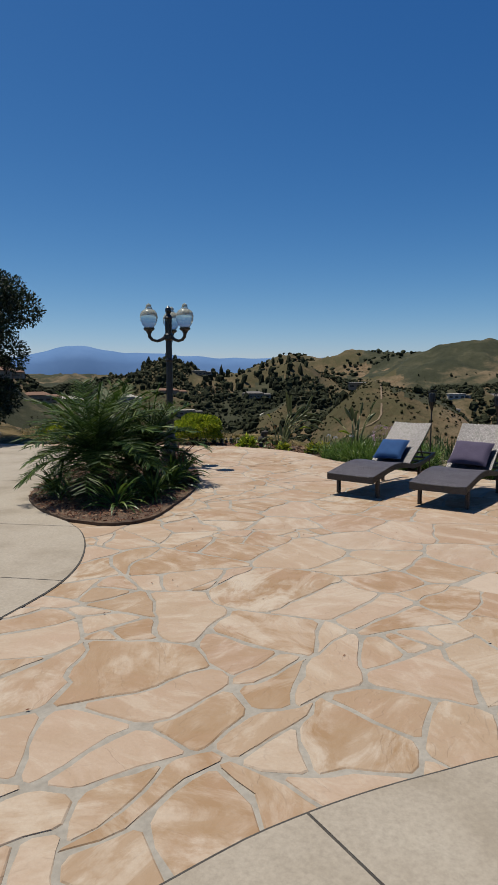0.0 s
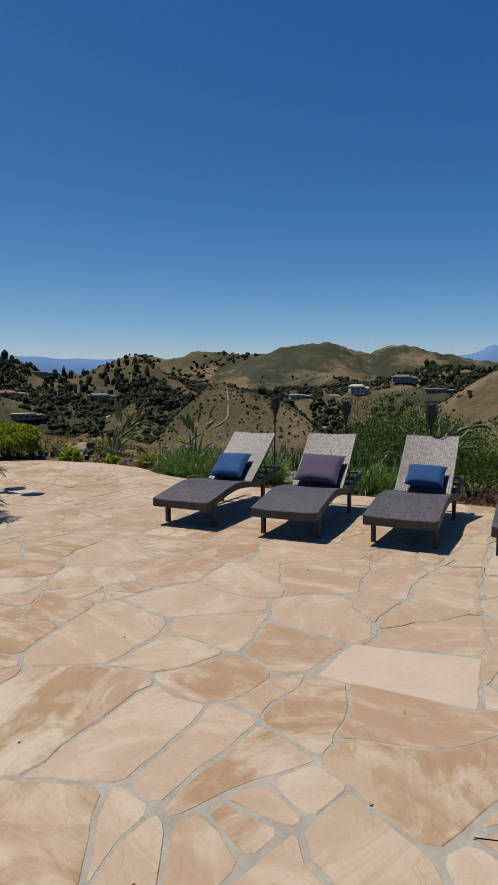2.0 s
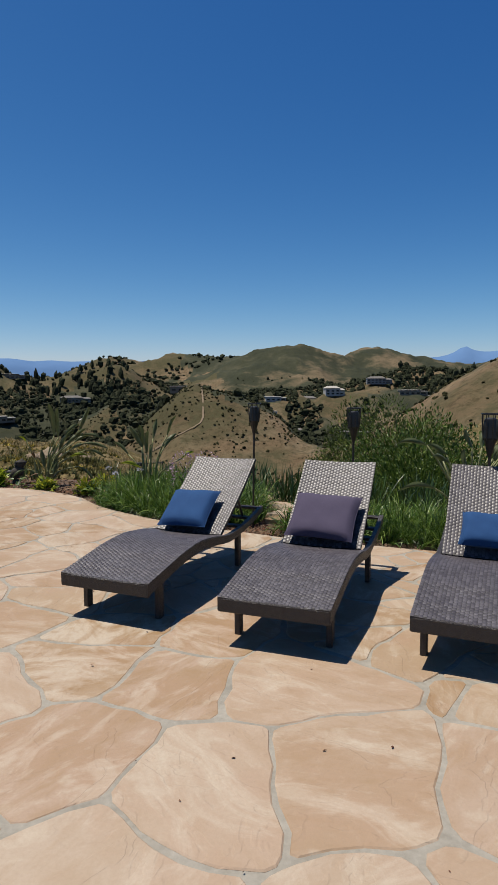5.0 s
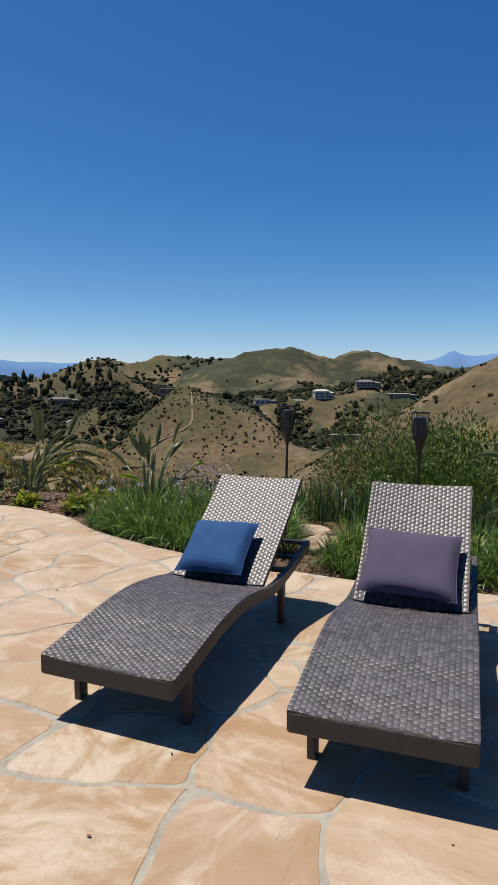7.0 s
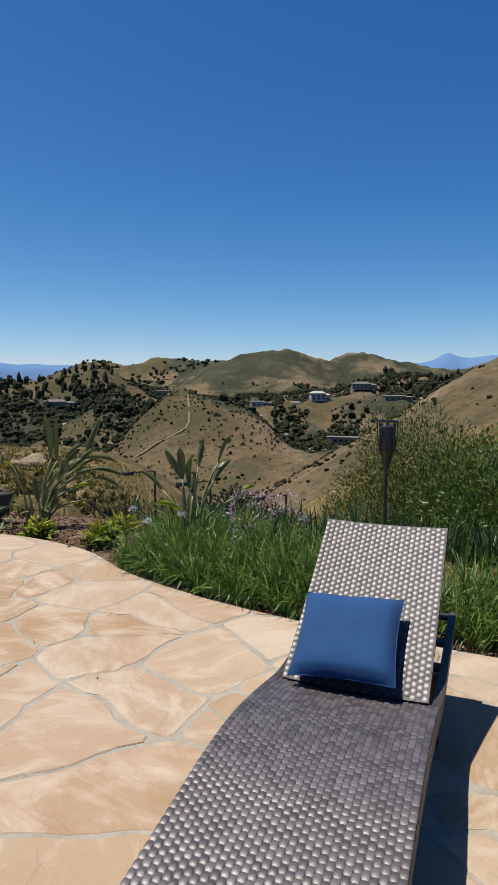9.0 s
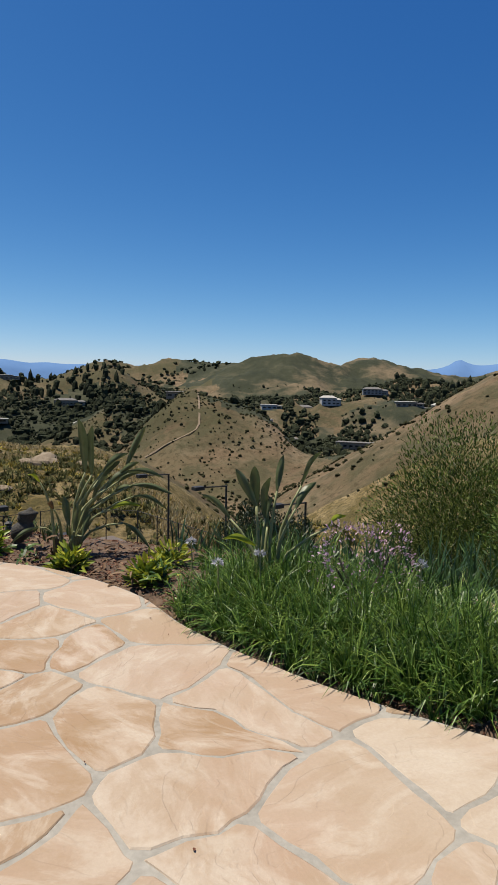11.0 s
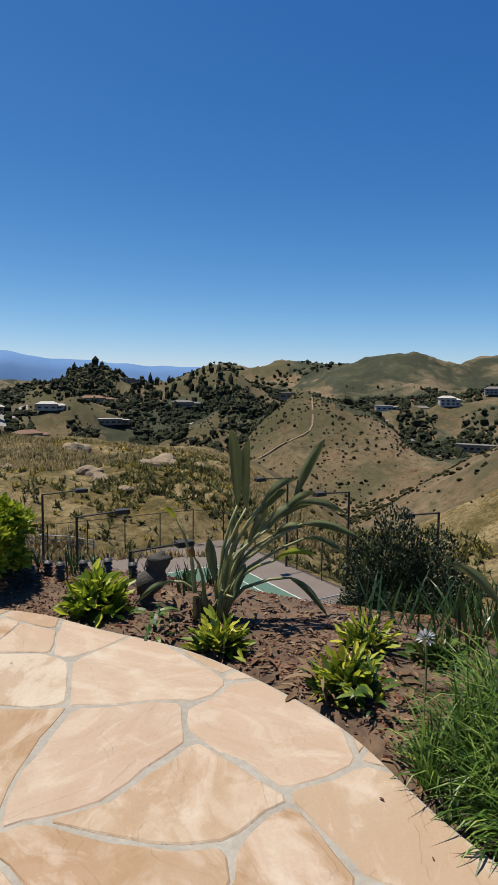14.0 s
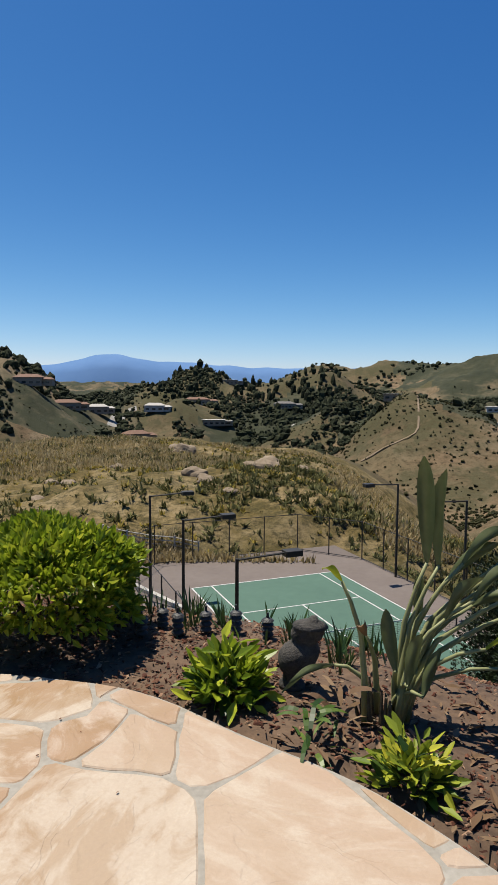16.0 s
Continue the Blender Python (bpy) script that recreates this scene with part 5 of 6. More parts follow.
def build_woods():
    r = np.random.default_rng(111)
    az, d, x, y = polar_scatter(r, 95000, -34, 46, 380, 1150)
    den = fractal(x, y, 150, 61, 4)
    z = height(x, y)
    low = np.clip((0 - z) / 60, -0.4, 0.7)
    want = np.clip(0.44 + 1.9 * (den - 0.12 + 0.30 * low + 0.16 * ((d > 560) & (d < 1000))), 0.03, 0.95)
    # the bare brown hill keeps few trees
    bare = np.exp(-(((az - 9.6) / 4.5) ** 2)) * (d < 520)
    ok = (r.uniform(0, 1, len(x)) < want * (1 - 0.92 * bare)) & ~before_house(az, d)
    pts = np.c_[x, y, z][ok]
    pick = r.permutation(len(pts))[:42000]
    blobs("far_woods", pts[pick], r.uniform(0.6, 1.9, len(pick)) * r.choice([0.7, 1.0, 1.0, 1.9], len(pick)), 1.0, FAR_GREEN, "dark green oaks and garden trees across the valley hills", "woodland", 112, 1)
    az, d, x, y = polar_scatter(r, 2600, -14, 38, 1100, 1900)
    den = fractal(x, y, 220, 62, 4)
    ok = den > 0.25
    pts = np.c_[x, y, height(x, y)][ok]
    blobs("ridge_woods", pts, r.uniform(3, 7, len(pts)), 0.8, FAR_GREEN, "dark scattered trees on the far ridge", "woodland", 113, 1)
    # tall dark trees on the ridge crest
    crest = [(a, q) for a, q in zip(r.uniform(-13, 4, 150), r.uniform(780, 960, 150))] + [(a, q) for a, q in zip(r.uniform(0.5, 3.2, 40), r.uniform(800, 880, 40))] + [(a, q) for a, q in zip(r.uniform(28, 39, 110), r.uniform(760, 960, 110))]
    pts = np.array([(*bearing(a, q), 0.0) for a, q in crest])
    pts[:, 2] = height(pts[:, 0], pts[:, 1])
    blobs("crest_trees", pts, r.uniform(1.9, 4.2, len(pts)), 1.9, FAR_GREEN, "tall dark trees standing along the ridge", "woodland", 114, 1)
    # scrub over the near hillsides
    az, d, x, y = polar_scatter(r, 30000, -34, 46, 150, 520)
    den = fractal(x, y, 60, 63, 4)
    ok = (r.uniform(0, 1, len(x)) < np.clip(0.35 + 0.8 * den, 0.05, 0.9))
    pts = np.c_[x, y, height(x, y)][ok][:17000]
    blobs("hill_scrub", pts, r.uniform(0.25, 0.95, len(pts)), 0.8, HILL_SCRUB, "olive-green scrub dotted over dry hillsides", "scrub", 115, 1)
    # knoll and slope scrub
    az, d, x, y = polar_scatter(r, 34000, -34, 26, 48, 150, 1.05)
    q = np.stack([(x - COURT_MID.x) * CU.x + (y - COURT_MID.y) * CU.y, (x - COURT_MID.x) * CV.x + (y - COURT_MID.y) * CV.y])
    free = (np.abs(q[0]) > 10.2) | (np.abs(q[1]) > 19.6)
    den = fractal(x, y, 16, 64, 4)
    ok = free & (r.uniform(0, 1, len(x)) < np.clip(0.42 + 0.7 * den, 0.05, 0.95))
    pts = np.c_[x, y, height(x, y)][ok]
    kind = r.uniform(0, 1, len(pts)) + 0.4 * fractal(pts[:, 0], pts[:, 1], 14, 65, 3)
    a, b = pts[kind < 0.72][:10000], pts[kind >= 0.72][:7500]
    brush("knoll_scrub", a, 9, 0.22, 0.95, leafy("scrub_twig", (0.030, 0.034, 0.012), (0.095, 0.094, 0.034), (0.20, 0.185, 0.075), 0.8, 0.2, 0.1), "low olive scrub on the grassy knoll beyond the court", 116)
    brush("knoll_yellow_scrub", b, 9, 0.22, 0.75, leafy("yellow_twig", (0.10, 0.082, 0.018), (0.27, 0.205, 0.04), (0.46, 0.36, 0.08), 0.8, 0.2, 0.1), "yellow-flowering scrub on the knoll beyond the court", 117)
    # dry grass tufts on the knoll
    az, d, x, y = polar_scatter(r, 130000, -34, 18, 50, 150, 1.0)
    den = fractal(x, y, 22, 66, 3)
    ok = den > -0.25
    base = np.c_[x, y, height(x, y)][ok]
    n = len(base)
    v, f = ribbons(base, np.c_[r.normal(0, 0.35, (n, 2)), np.ones(n)], r.uniform(0.35, 1.0, n), r.uniform(0.07, 0.24, n), np.full(n, 0.1), 2, r)
    dry = leafy("dry_grass", (0.21, 0.16, 0.07), (0.34, 0.265, 0.135), (0.47, 0.395, 0.24), 0.9, 0.4, 0.1)
    tagged(mesh_object("dry_grass", v, f, dry), "dry straw-coloured grass covering the knoll", "grass", kind="stuff")


build_woods()


def build_boulder(x, y, s, seed):
    r = np.random.default_rng(seed)
    bm = bmesh.new()
    bmesh.ops.create_icosphere(bm, subdivisions=3, radius=1)
    for v in bm.verts:
        k = 1 + 0.30 * noise.noise(v.co * 1.3 + Vector((seed, 0, 0))) + 0.12 * noise.noise(v.co * 4)
        v.co = Vector((v.co.x * k * s * 1.25, v.co.y * k * s, max(-0.3, v.co.z) * k * s * 0.75))
    ob = part("boulder", bm, BOULDER, smooth=False)
    ob.matrix_world = pose(x, y, float(height(x, y)), 0, 0, r.uniform(0, 360))
    tagged(ob, "weathered tan sandstone boulder among dry grass", "boulder", "boulders")


BOULDER = plain("tan_boulder", (0.116, 0.083, 0.050), (0.220, 0.171, 0.116), 0.9, 0.9, bumps=0.7)
for k, (a, q, s) in enumerate(((-10.4, 118, 2.3), (-9.2, 78, 1.3), (-8.2, 74, 1.1), (-2.6, 84, 1.9), (-4.2, 86, 1.0), (-20, 88, 1.1), (-21.5, 90, 0.9), (-22.5, 70, 0.8), (-16, 96, 0.9), (0.5, 82, 0.9), (-13.5, 84, 1.0), (-6, 66, 0.7))):
    build_boulder(*bearing(a, q), s, 200 + k)

WALL_PAINTS = [plain("white_stucco", (0.303, 0.297, 0.281), (0.385, 0.380, 0.363), 0.5, 0.9), plain("tan_stucco", (0.187, 0.154, 0.116), (0.242, 0.204, 0.160), 0.5, 0.9), plain("grey_stucco", (0.154, 0.160, 0.165), (0.209, 0.215, 0.220), 0.5, 0.9)]
ROOFS = [plain("terracotta_roof", (0.105, 0.055, 0.036), (0.165, 0.094, 0.061), 0.6, 0.9), plain("grey_roof", (0.083, 0.077, 0.074), (0.132, 0.124, 0.116), 0.6, 0.9), plain("pale_roof", (0.275, 0.259, 0.237), (0.352, 0.336, 0.308), 0.6, 0.9)]
PANE = plain("dark_pane", (0.008, 0.011, 0.014), (0.022, 0.028, 0.033), 1, 0.15)


def build_house(az, dist, wide, deep, tall, turn, paint, roof, label, flat=False):
    x, y = bearing(az, dist)
    z = float(height(x, y)) - 0.5
    top = empty("house", pose(x, y, z, 0, 0, turn - az), label=label, category="house", group="houses across the valley")
    part("wall", box_bm(wide, deep, tall + 1.5, pose(0, 0, (tall + 1.5) / 2 - 0.75)), WALL_PAINTS[paint], top)
    part("wall", box_bm(wide * 0.45, deep * 0.7, tall * 0.75 + 1, pose(wide * 0.62, 0.4, (tall * 0.75 + 1) / 2 - 0.5)), WALL_PAINTS[paint], top)
    for cx, w, d, h0 in ((0, wide, deep, tall + 0.76), (wide * 0.62, wide * 0.45, deep * 0.7, tall * 0.75 + 0.51)):
        bm = bmesh.new()
        e, ridge = 0.6, 0.25 if flat else 0.22 * d
        a = [bm.verts.new((cx + sx * (w / 2 + e), sy * (d / 2 + e), h0)) for sx, sy in ((-1, -1), (1, -1), (1, 1), (-1, 1))]
        b_ = [bm.verts.new((cx + sx * (w / 2 + e), sy * (d / 2 + e), h0 + 0.25)) for sx, sy in ((-1, -1), (1, -1), (1, 1), (-1, 1))]
        r1, r2 = bm.verts.new((cx - w * 0.3, 0, h0 + 0.25 + ridge)), bm.verts.new((cx + w * 0.3, 0, h0 + 0.25 + ridge))
        bm.faces.new(a[::-1])
        for i in range(4):
            bm.faces.new((a[i], a[(i + 1) % 4], b_[(i + 1) % 4], b_[i]))
        bm.faces.new((b_[0], b_[1], r2, r1))
        bm.faces.new((b_[2], b_[3], r1, r2))
        bm.faces.new((b_[1], b_[2], r2))
        bm.faces.new((b_[3], b_[0], r1))
        part("roof", bm, ROOFS[roof], top)
    n = max(3, int(wide / 4.6))
    for lvl in range(max(1, int(tall / 3))):
        for k in range(n):
            cx = -wide / 2 + (k + 0.5) * wide / n
            part("window", box_bm(wide / n * 0.55, 0.12, 1.5, pose(cx, -deep / 2, 1.9 + lvl * 2.9)), PANE, top)
    part("window", box_bm(wide * 0.25, 0.12, 1.3, pose(wide * 0.62, 0.4 - deep * 0.35, 1.8)), PANE, top)


for h in HOUSES:
    build_house(*h)


def ribbon_road(name, points, wide, mat, label):
    """A road laid on the land."""
    line = smooth_line(points, 6)
    verts, faces = [], []
    for i, p in enumerate(line):
        d = line[min(i + 1, len(line) - 1)] - line[max(i - 1, 0)]
        n = np.array([-d[1], d[0]]) / np.hypot(*d)
        for s in (-1, 1):
            q = p + n * s * wide / 2
            verts.append((q[0], q[1], float(height(q[0], q[1])) + 0.5))
    faces = [(2 * i, 2 * i + 1, 2 * i + 3, 2 * i + 2) for i in range(len(line) - 1)]
    tagged(mesh_object(name, verts, faces, mat), label, "road", kind="structure")


ROAD = plain("pale_road", (0.165, 0.157, 0.146), (0.231, 0.220, 0.204), 0.3, 0.9)
ribbon_road("road", [bearing(a, q) for a, q in ((-16.4, 520), (-15.8, 580), (-14.9, 640), (-14.4, 700), (-14.9, 780))], 12, ROAD, "pale road winding up the valley")


TRAIL = plain("bare_trail", (0.13, 0.095, 0.06), (0.185, 0.138, 0.092), 0.3, 0.95)
ribbon_road("trail", [(36.5, 350.7), (48.6, 351.7), (66.2, 358.1), (72.0, 380.0), (76.0, 405.0)], 1.1, TRAIL, "narrow bare dirt trail up the brown hill's spur")


def build_kerb(x0, y0, x1, y1):
    """A pale concrete kerb at the court's side."""
    long = math.hypot(x1 - x0, y1 - y0)
    ob = part("court_kerb", box_bm(long, 0.32, 0.30, None, 0.02), plain("pale_concrete", (0.30, 0.29, 0.26), (0.40, 0.385, 0.35), 1.5, 0.9, bumps=0.2))
    ob.matrix_world = pose((x0 + x1) / 2, (y0 + y1) / 2, COURT_Z + 0.10, 0, 0, math.degrees(math.atan2(y1 - y0, x1 - x0)))
    tagged(ob, "pale concrete kerb running beside the tennis court", "kerb")


build_kerb(-5.6, 45.4, -12.4, 52.3)


def build_rail(x0, y0, x1, y1, bays):
    """A low post-and-rail fence."""
    top = empty("rail_fence", label="low weathered white post-and-rail fence beyond the tennis court", category="fence")
    paint = plain("weathered_white_paint", (0.27, 0.26, 0.24), (0.40, 0.39, 0.37), 2, 0.85)
    ends = [Vector((x0 + (x1 - x0) * k / bays, y0 + (y1 - y0) * k / bays, 0)) for k in range(bays + 1)]
    for p in ends:
        p.z = ground_at(p.x, p.y)
        part("post", box_bm(0.11, 0.11, 1.25, Matrix.Translation(p + Vector((0, 0, 0.5))), 0.01), paint, top)
    for p, q in zip(ends, ends[1:]):
        for z in (0.35, 0.68, 1.0):
            part("rail", tube([p + Vector((0, 0, z)), q + Vector((0, 0, z))], 0.045, 6), paint, top)


build_rail(-17.0, 58.4, -7.4, 58.9, 5)


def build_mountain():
    """Blue mountain on the horizon: distance haze painted into its base colour."""
    m, nt, b = material("painted_haze_blue", 1.0, 0, 0.0)
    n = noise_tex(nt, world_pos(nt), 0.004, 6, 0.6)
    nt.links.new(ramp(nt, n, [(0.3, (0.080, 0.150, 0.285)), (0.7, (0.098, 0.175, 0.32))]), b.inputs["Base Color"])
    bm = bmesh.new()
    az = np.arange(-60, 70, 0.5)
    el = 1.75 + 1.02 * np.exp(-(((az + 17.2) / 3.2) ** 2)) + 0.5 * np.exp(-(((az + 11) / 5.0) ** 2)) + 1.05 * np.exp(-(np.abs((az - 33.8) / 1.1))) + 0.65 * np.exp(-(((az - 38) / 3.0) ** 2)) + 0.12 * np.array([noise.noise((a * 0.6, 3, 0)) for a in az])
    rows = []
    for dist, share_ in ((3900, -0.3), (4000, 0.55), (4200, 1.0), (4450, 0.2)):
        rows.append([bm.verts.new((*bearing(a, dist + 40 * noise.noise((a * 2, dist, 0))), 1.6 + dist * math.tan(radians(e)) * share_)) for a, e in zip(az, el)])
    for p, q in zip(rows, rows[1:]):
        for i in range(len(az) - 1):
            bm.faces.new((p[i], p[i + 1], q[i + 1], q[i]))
    tagged(part("backdrop", bm, m, smooth=True), "blue mountain range on the horizon, its haze painted into the colour", "mountain", kind="structure")


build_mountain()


# ---- trees beyond the concrete path ----
def build_tree(x, y, tall, crown, n, seed, label):
    r = np.random.default_rng(seed)
    z = ground_at(x, y) - 0.05
    top = empty("oak_tree", pose(x, y, z), label=label, category="tree", group="oaks by the path")
    bm = bmesh.new()
    tube([(0, 0, -0.1), (0.08, 0.03, tall * 0.25), (0.0, 0.1, tall * 0.5), (0.1, 0, tall * 0.8)], [0.2, 0.15, 0.1, 0.03], 10, bm)
    tips = []
    for k in range(11):
        a, h = k * 2.4, tall * r.uniform(0.2, 0.75)
        tip = Vector((crown * r.uniform(0.5, 0.95) * math.cos(a), crown * r.uniform(0.5, 0.95) * math.sin(a), h + tall * r.uniform(0.05, 0.25)))
        tube([(0.03, 0.03, h * 0.8), tip * 0.5 + Vector((0, 0, h * 0.45)), tip], [0.07, 0.045, 0.012], 6, bm)
        tips.append(tip)
    part("trunk", bm, BARK, top)
    tips += [Vector((r.normal(0, crown * 0.35), r.normal(0, crown * 0.35), tall * r.uniform(0.15, 0.95))) for _ in range(26)]
    c = np.array([tuple(t) for t in tips])
    pick = r.integers(0, len(c), n)
    d = unit(r, n)
    at = c[pick] + d * (crown * 0.34 * r.uniform(0.3, 1.0, (n, 1)) ** 0.6)
    at[:, 2] = np.maximum(at[:, 2], 0.1)
    v, f = leaves(at, d, d + r.normal(0, 0.6, (n, 3)), r.uniform(0.05, 0.11, n), r, 0.5)
    mesh_object("crown", v, f, OAK_LEAF, top)


build_tree(-7.4, 15.0, 4.9, 1.45, 42000, 301, "dense dark green oak beside the lawn")
build_tree(-9.6, 16.5, 5.2, 1.9, 36000, 302, "taller dark green oak beside the lawn")
shrub("clipped_shrub", -5.0, 14.6, ground_at(-5.0, 14.6), 0.55, 0.5, 0.28, 2600, 0.05, HEDGE_LEAF, "low yellow-green clipped shrub on the lawn's edge", 303)
shrub("shrub", -3.6, 14.6, ground_at(-3.6, 14.6), 0.6, 0.5, 0.28, 2200, 0.06, MID_LEAF, "low green shrub on the lawn's edge", 304)
shrub("flowering_shrub", -7.3, 14.7, ground_at(-7.3, 14.7), 0.5, 0.5, 0.35, 1500, 0.05, RED_LEAF, "low dusky red shrub under the oaks", 305)


# ---- small things in the bed ----
def build_statue(x, y):
    """A weathered garden figure, as one plain shape."""
    bm = bmesh.new()
    lathe([(0.085, -0.02), (0.085, 0.03), (0.06, 0.06), (0.06, 0.10), (0.09, 0.13), (0.122, 0.18), (0.13, 0.23), (0.115, 0.28), (0.085, 0.315), (0.078, 0.33), (0.10, 0.355), (0.108, 0.39),
           (0.10, 0.425), (0.115, 0.432), (0.07, 0.455), (0.035, 0.47), (0.02, 0.495), (0.006, 0.50)], 20, bm)
    for v in bm.verts:
        k = 1 + 0.10 * noise.noise(v.co * 9)
        v.co.x, v.co.y = v.co.x * k + 0.30 * max(0, v.co.z - 0.12), v.co.y * k * 0.85
    ob = part("garden_statue", bm, plain("weathered_stone", (0.019, 0.018, 0.015), (0.077, 0.069, 0.061), 14, 0.95, bumps=0.8), smooth=True)
    ob.matrix_world = pose(x, y, ground_at(x, y), 4, 3, 0) @ Matrix.Scale(0.84, 4)
    tagged(ob, "weathered dark grey stone garden figure standing in mulch", "garden statue")


build_statue(0.22, 13.42)


def build_insulator(x, y, s):
    """A stacked ribbed pot standing at the lip of the bed."""
    top = empty("path_light", pose(x, y, ground_at(x, y) - 0.01) @ Matrix.Scale(0.62, 4), label="small dark ribbed garden path light in mulch", category="path light", group="path lights")
    part("stem", lathe([(0.02, 0), (0.02, 0.05)], 8), BLACK_METAL, top)
    for k in range(3):
        z = (0.04 + 0.055 * k) * s
        part("tier", lathe([(0.035, z), (0.062, z + 0.008), (0.066, z + 0.02), (0.045, z + 0.045 * s)], 14), IRON_GREY, top)
    part("cap", lathe([(0.04, 0.20 * s), (0.07, 0.205 * s), (0.05, 0.225 * s), (0.015, 0.24 * s), (0.012, 0.29 * s)], 14), IRON_GREY, top)


IRON_GREY = plain("weathered_iron", (0.010, 0.010, 0.010), (0.030, 0.030, 0.029), 18, 0.55, bumps=0.4)
for x, y, s in ((-0.76, 14.02, 1.0), (-0.53, 14.06, 1.15), (-0.35, 14.1, 1.1), (-0.15, 14.1, 1.15), (0.06, 14.05, 1.0), (-0.66, 14.2, 1.0)):
    build_insulator(x, y, s)


def build_flat_rock(x, y, s, seed):
    r = np.random.default_rng(seed)
    bm = bmesh.new()
    ring = [(s * r.uniform(0.8, 1.1) * math.cos(a), s * 0.75 * r.uniform(0.8, 1.1) * math.sin(a)) for a in np.linspace(0, 2 * math.pi, 10)[:-1]]
    lo = [bm.verts.new((px, py, -0.08)) for px, py in ring]
    md = [bm.verts.new((px, py, 0.03)) for px, py in ring]
    hi = [bm.verts.new((px * 0.9, py * 0.9, 0.055 + 0.01 * r.uniform(-1, 1))) for px, py in ring]
    for p, q in ((lo, md), (md, hi)):
        for i in range(len(ring)):
            j = (i + 1) % len(ring)
            bm.faces.new((p[i], p[j], q[j], q[i]))
    bm.faces.new(hi)
    ob = part("stepping_stone", bm, STONE_REST)
    ob.matrix_world = pose(x, y, ground_at(x, y) + 0.02, 0, 0, seed * 37)
    tagged(ob, "flat tan stepping stone set in the mulch", "stepping stone", "stepping stones")


for k, (x, y, s) in enumerate(((3.62, 9.65, 0.30), (3.55, 10.85, 0.38), (3.75, 10.2, 0.25))):
    build_flat_rock(x, y, s, 400 + k)


def scatter_debris():
    """Bits of bark and dry leaf blown over the stones."""
    r = np.random.default_rng(501)
    n = 90
    x, y = r.uniform(-1.2, 3.5, n), r.uniform(0.0, 13.0, n)
    ok = inside(PATIO, x, y) & ~inside(deck_ring, x, y) & ~inside(path_ring, x, y) & ~inside(np.array(PLANTER), x, y)
    x, y = x[ok], y[ok]
    k = len(x)
    d = unit(r, k)
    d[:, 2] *= 0.1
    v, f = leaves(np.c_[x, y, np.full(k, 0.006)], np.tile([0, 0, 1.0], (k, 1)) + r.normal(0, 0.15, (k, 3)), d, r.uniform(0.010, 0.028, k), r, 0.5)
    tagged(mesh_object("leaf_litter", v, f, CHIP), "small dark bits of bark and leaf on the flagstones", "leaf litter", kind="stuff")


scatter_debris()


# ---- flagstones ----
SAWN = plain("sawn_slab", (0.325, 0.258, 0.195), (0.37, 0.30, 0.232), 4, 0.75, bumps=0.15)

def half_planes(ring):
    """The edges of a convex polygon as half planes n.p <= c."""
    p = np.array(ring)
    if area(p) < 0:
        p = p[::-1]
    out = []
    for a, b in zip(p, np.roll(p, -1, 0)):
        e = b - a
        if np.hypot(*e) > 1e-4:
            n = np.array([e[1], -e[0]]) / np.hypot(*e)
            out.append((n[0], n[1], n @ a))
    return out


def edge_gap(ring):
    return np.min(np.hypot(ring[:, None, 0] - edge_line[None, :, 0], ring[:, None, 1] - edge_line[None, :, 1]), axis=1)


def crack(ring, r, depth=0):
    """Breaks a stone across until its pieces are of natural size."""
    if len(ring) < 3:
        return []
    big = abs(area(ring))
    if depth > 4 or big < 0.10 or (big < 0.5 and r.uniform() < 0.42) or (big < 0.22 and r.uniform() < 0.5):
        return [ring]
    p = np.array(ring)
    w, v = np.linalg.eigh(np.cov(p.T))
    n = v[:, 1] + 0.38 * r.normal(size=2)
    n /= np.hypot(*n)
    reach = (p - p.mean(0)) @ n
    c = n @ p.mean(0) + r.uniform(0.35, 0.6) * r.choice([-0.7, 0.0, 0.7]) * np.ptp(reach) / 2
    return crack(cut_convex(ring, [(n[0], n[1], c)]), r, depth + 1) + crack(cut_convex(ring, [(-n[0], -n[1], -c)]), r, depth + 1)


# middles of the larger stones along the walk
STONE_MIDDLES = [(2.99, 4.41), (1.82, 4.97), (2.28, 4.86), (1.36, 4.51), (2.61, 3.96), (2.63, 3.61), (2.1, 3.99), (1.31, 3.93), (1.07, 3.77), (1.72, 3.67), (1.24, 3.41), (1.58, 2.97), (2.01, 2.75), (0.8, 2.98), (1.16, 2.71), (1.94, 2.39), (0.73, 4.11), (0.53, 3.23), (0.79, 7.09), (0.74, 6.06), (1.23, 5.42), (1.34, 6.26), (2.38, 5.76), (2.04, 6.38), (1.53, 6.62), (1.8, 5.95), (1.11, 7.38), (1.04, 8.44), (1.27, 9.35), (1.41, 8.67), (1.24, 7.85), (1.71, 8.91), (0.94, 11.58), (1.61, 9.85), (1.17, 10.4), (0.92, 9.81), (0.45, 10.12), (0.56, 9.67), (1.36, 9.65), (1.88, 9.98), (0.53, 11.18), (1.27, 10.96), (0.45, 10.75), (0.82, 10.71), (0.18, 12.25), (0.18, 10.4), (-0.45, 12.18), (0.15, 11.55), (-0.33, 11.57)]


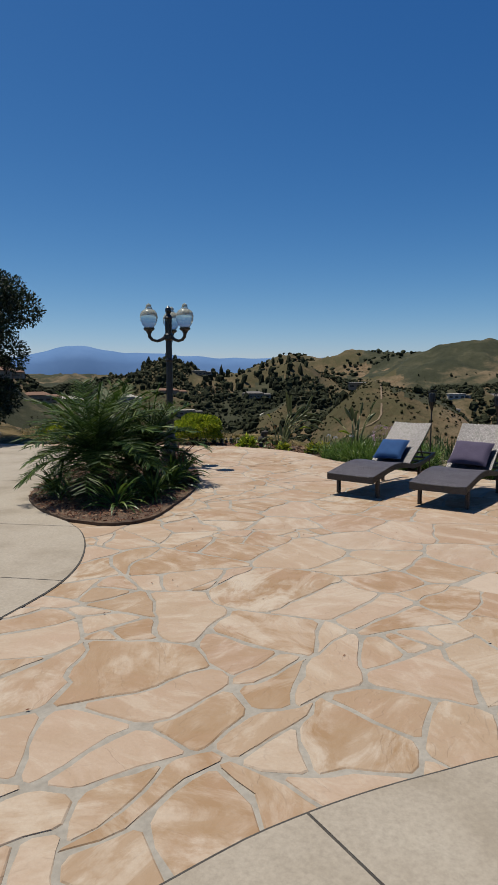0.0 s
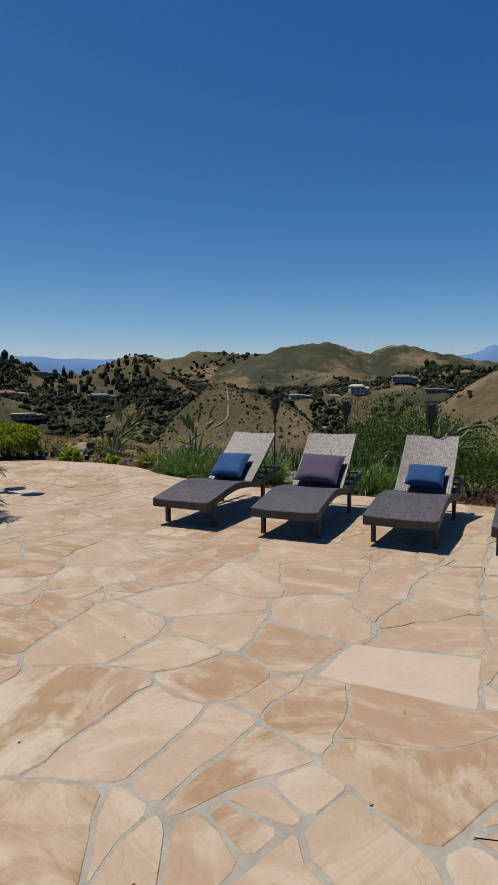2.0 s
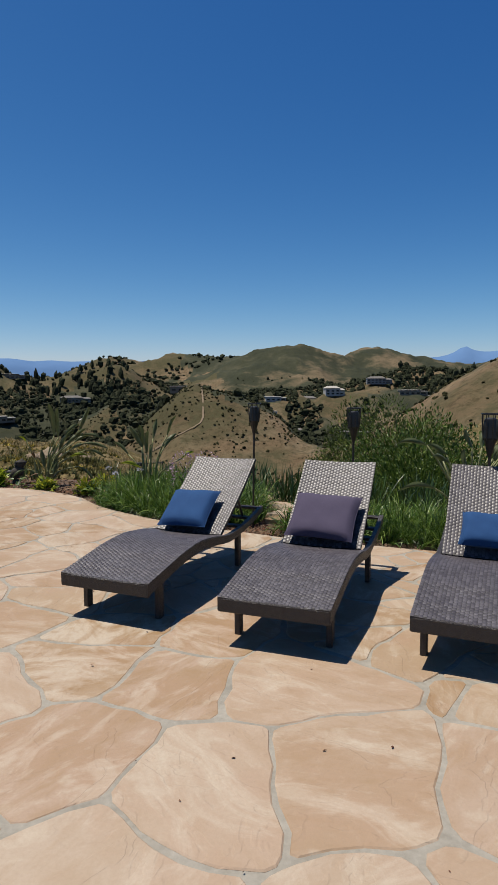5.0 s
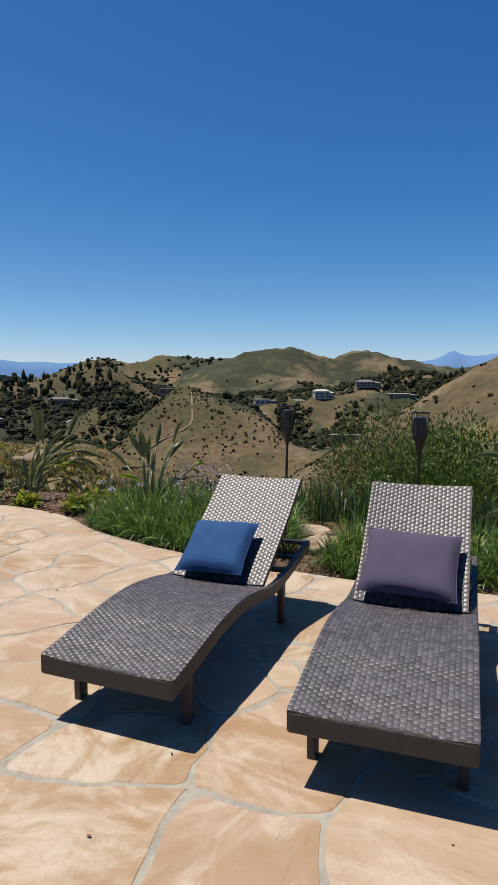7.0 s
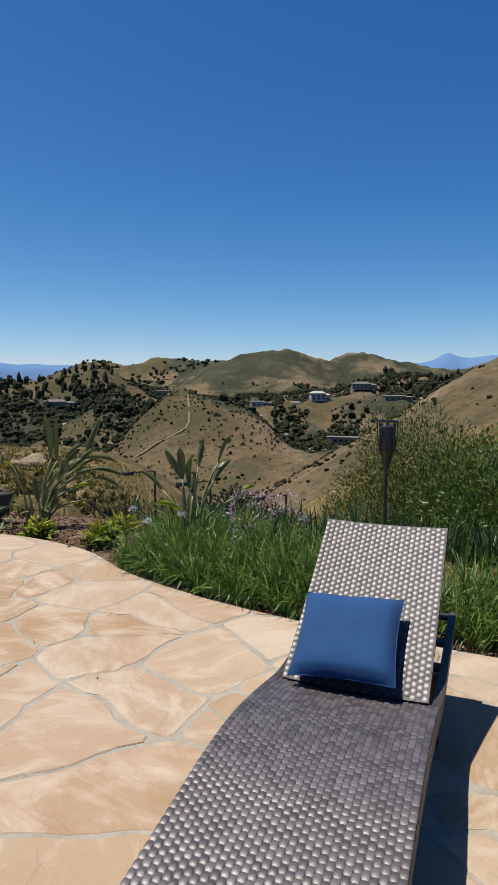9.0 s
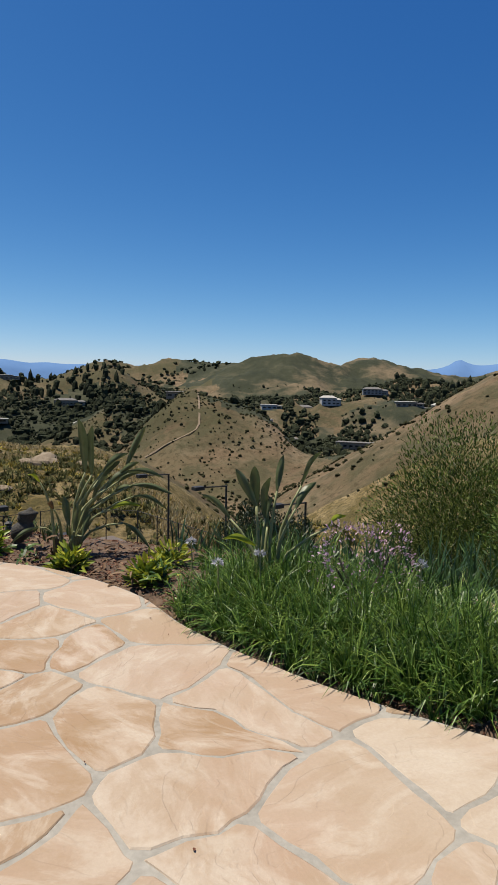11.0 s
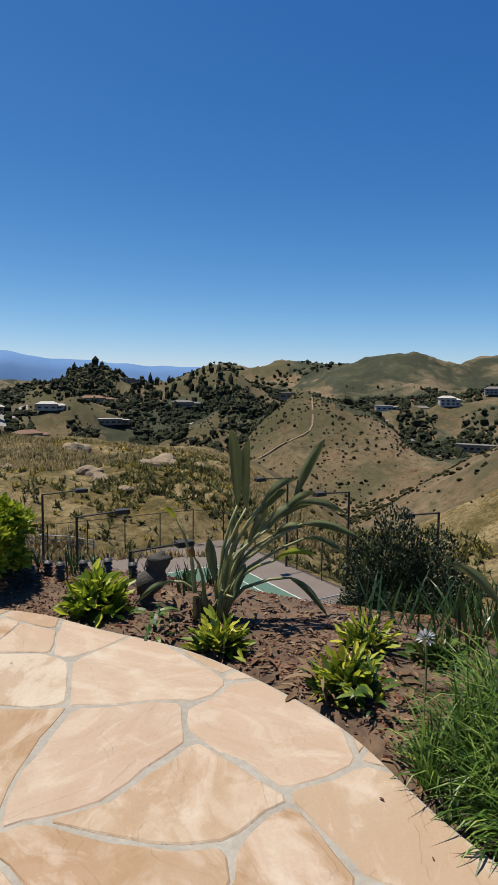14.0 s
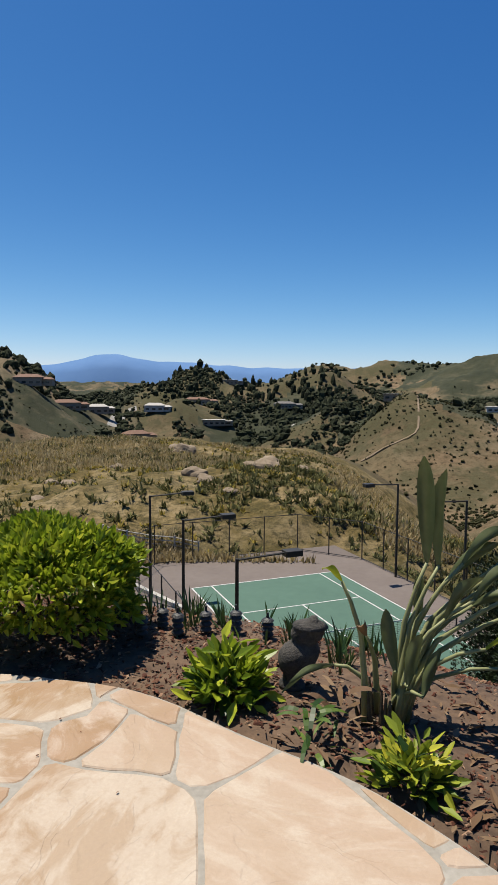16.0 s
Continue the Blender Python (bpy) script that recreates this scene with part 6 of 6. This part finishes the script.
def build_flagstones():
    """Irregular stones: cells of scattered seeds, cut back from their joints, with broken edges."""
    r = np.random.default_rng(31)
    x0, x1, y0, y1 = -4.2, 8.5, -3.5, 13.8
    seeds = [np.array(p) for p in STONE_MIDDLES]
    fixed = len(seeds)
    for _ in range(6000):
        p = np.array([r.uniform(x0, x1), r.uniform(y0, y1)])
        if all(np.hypot(*(p - q)) > (0.86 if k >= fixed else 0.62) for k, q in enumerate(seeds)):
            seeds.append(p)
    seeds = np.array(seeds)
    # one pale sawn slab lies among the rough stones
    slab = [(2.13, 3.61), (1.77, 3.26), (2.44, 2.73), (2.79, 3.24)]
    slab_lines = half_planes(slab)
    cells = [(slab, True)]
    for k, p in enumerate(seeds):
        near = seeds[np.argsort(np.hypot(*(seeds - p).T))[1:22]]
        lines = [(*((q - p) / np.hypot(*(q - p))), (q @ q - p @ p) / (2 * np.hypot(*(q - p)))) for q in near]
        start = [(p[0] - 1.5, p[1] - 1.5), (p[0] + 1.5, p[1] - 1.5), (p[0] + 1.5, p[1] + 1.5), (p[0] - 1.5, p[1] + 1.5)]
        whole = cut_convex(start, lines)
        for piece in [whole] if k < fixed and abs(area(whole)) < 0.75 else crack(whole, r):
            rest = piece
            for n0, n1, c0 in slab_lines:
                outer = cut_convex(rest, [(-n0, -n1, -c0)])
                rest = cut_convex(rest, [(n0, n1, c0)])
                if outer and not rest:
                    break
                if outer and abs(area(outer)) > 0.004:
                    cells.append((outer, False))
                if not rest:
                    break
            else:
                continue
            cells.append((outer, False))
    made = 0
    rest_v, rest_f = [], []
    cells.sort(key=lambda e: abs(np.mean(e[0], axis=0)[0] - 1.0) + 0.25 * max(0.0, 1.0 - np.mean(e[0], axis=0)[1]) + 0.5 * max(0.0, np.mean(e[0], axis=0)[1] - 13.3))
    for cell, sawn in cells:
        gap = 0.006 if sawn else 0.003 + 0.011 * r.uniform() ** 1.5
        mid = np.mean(cell, axis=0)
        if not inside(PATIO, mid[0], mid[1]) and off_edge(mid[0], mid[1]) > 0.8:
            continue
        lines = [(a_, b_, c_ - gap) for a_, b_, c_ in half_planes(cell)]
        c = np.array(cell)
        shape = cut_convex(cell, lines) if inside(PATIO, c[:, 0], c[:, 1]).all() else cut_convex(PATIO, lines)
        if len(shape) < 3 or abs(area(shape)) < 0.003:
            continue
        c = np.array(shape)
        if (inside(deck_ring, c[:, 0], c[:, 1]) | inside(path_ring, c[:, 0], c[:, 1])).all():
            continue
        # broken, slightly wandering edges
        ring = []
        if area(c) < 0:
            c = c[::-1]
        if not sawn:
            # corners knocked off
            nxt = np.roll(c, -1, 0)
            reach = np.minimum(0.2, 0.035 / np.maximum(0.05, np.hypot(*(nxt - c).T)))[:, None]
            c = np.stack([c + (nxt - c) * reach, nxt - (nxt - c) * reach], 1).reshape(-1, 2)
        for a, b in zip(c, np.roll(c, -1, 0)):
            length = np.hypot(*(b - a))
            if length < 1e-4:
                continue
            m = max(1, int(length / 0.10))
            nrm = np.array([b[1] - a[1], a[0] - b[0]]) / length
            for t in np.arange(m) / m:
                wob = 0.010 * r.uniform(-1, 0.5) if t else 0
                if t == 0:
                    wob = -0.006
                ring.append(a + (b - a) * t + nrm * wob)
        ring = np.array(ring)
        if not sawn:
            ring = ring + 0.06 * np.stack([fractal(ring[:, 0], ring[:, 1], 0.42, 71, 3), fractal(ring[:, 0], ring[:, 1], 0.42, 75, 3)], 1) * np.minimum(1, 4 * edge_gap(ring))[:, None]
        n = len(ring)
        if n < 3:
            continue
        mid = ring.mean(0)
        top = 0.001 + r.uniform(-0.003, 0.002)
        inner = mid + (ring - mid) * (1 - 0.008 / np.maximum(0.05, np.hypot(*(ring - mid).T)))[:, None]
        verts = [(x, y, -0.03) for x, y in ring] + [(x, y, top - 0.005) for x, y in ring] + [(x, y, top) for x, y in inner]
        faces = [(i, (i + 1) % n, n + (i + 1) % n, n + i) for i in range(n)]
        faces += [(n + i, n + (i + 1) % n, 2 * n + (i + 1) % n, 2 * n + i) for i in range(n)]
        faces += [tuple(range(2 * n, 3 * n))]
        if made < 300 and -3 < mid[0] < 5.5 and mid[1] > 0.2:
            mesh_object("flagstone", verts, faces, SAWN if sawn else STONE, mortar_bed, "pale smooth sawn slab" if sawn else "")
            made += 1
        else:
            base = len(rest_v)
            rest_v += verts
            rest_f += [tuple(base + i for i in f) for f in faces]
    if rest_v:
        tagged(mesh_object("flagstones_far", rest_v, rest_f, STONE_REST, mortar_bed), kind="stuff")


build_flagstones()
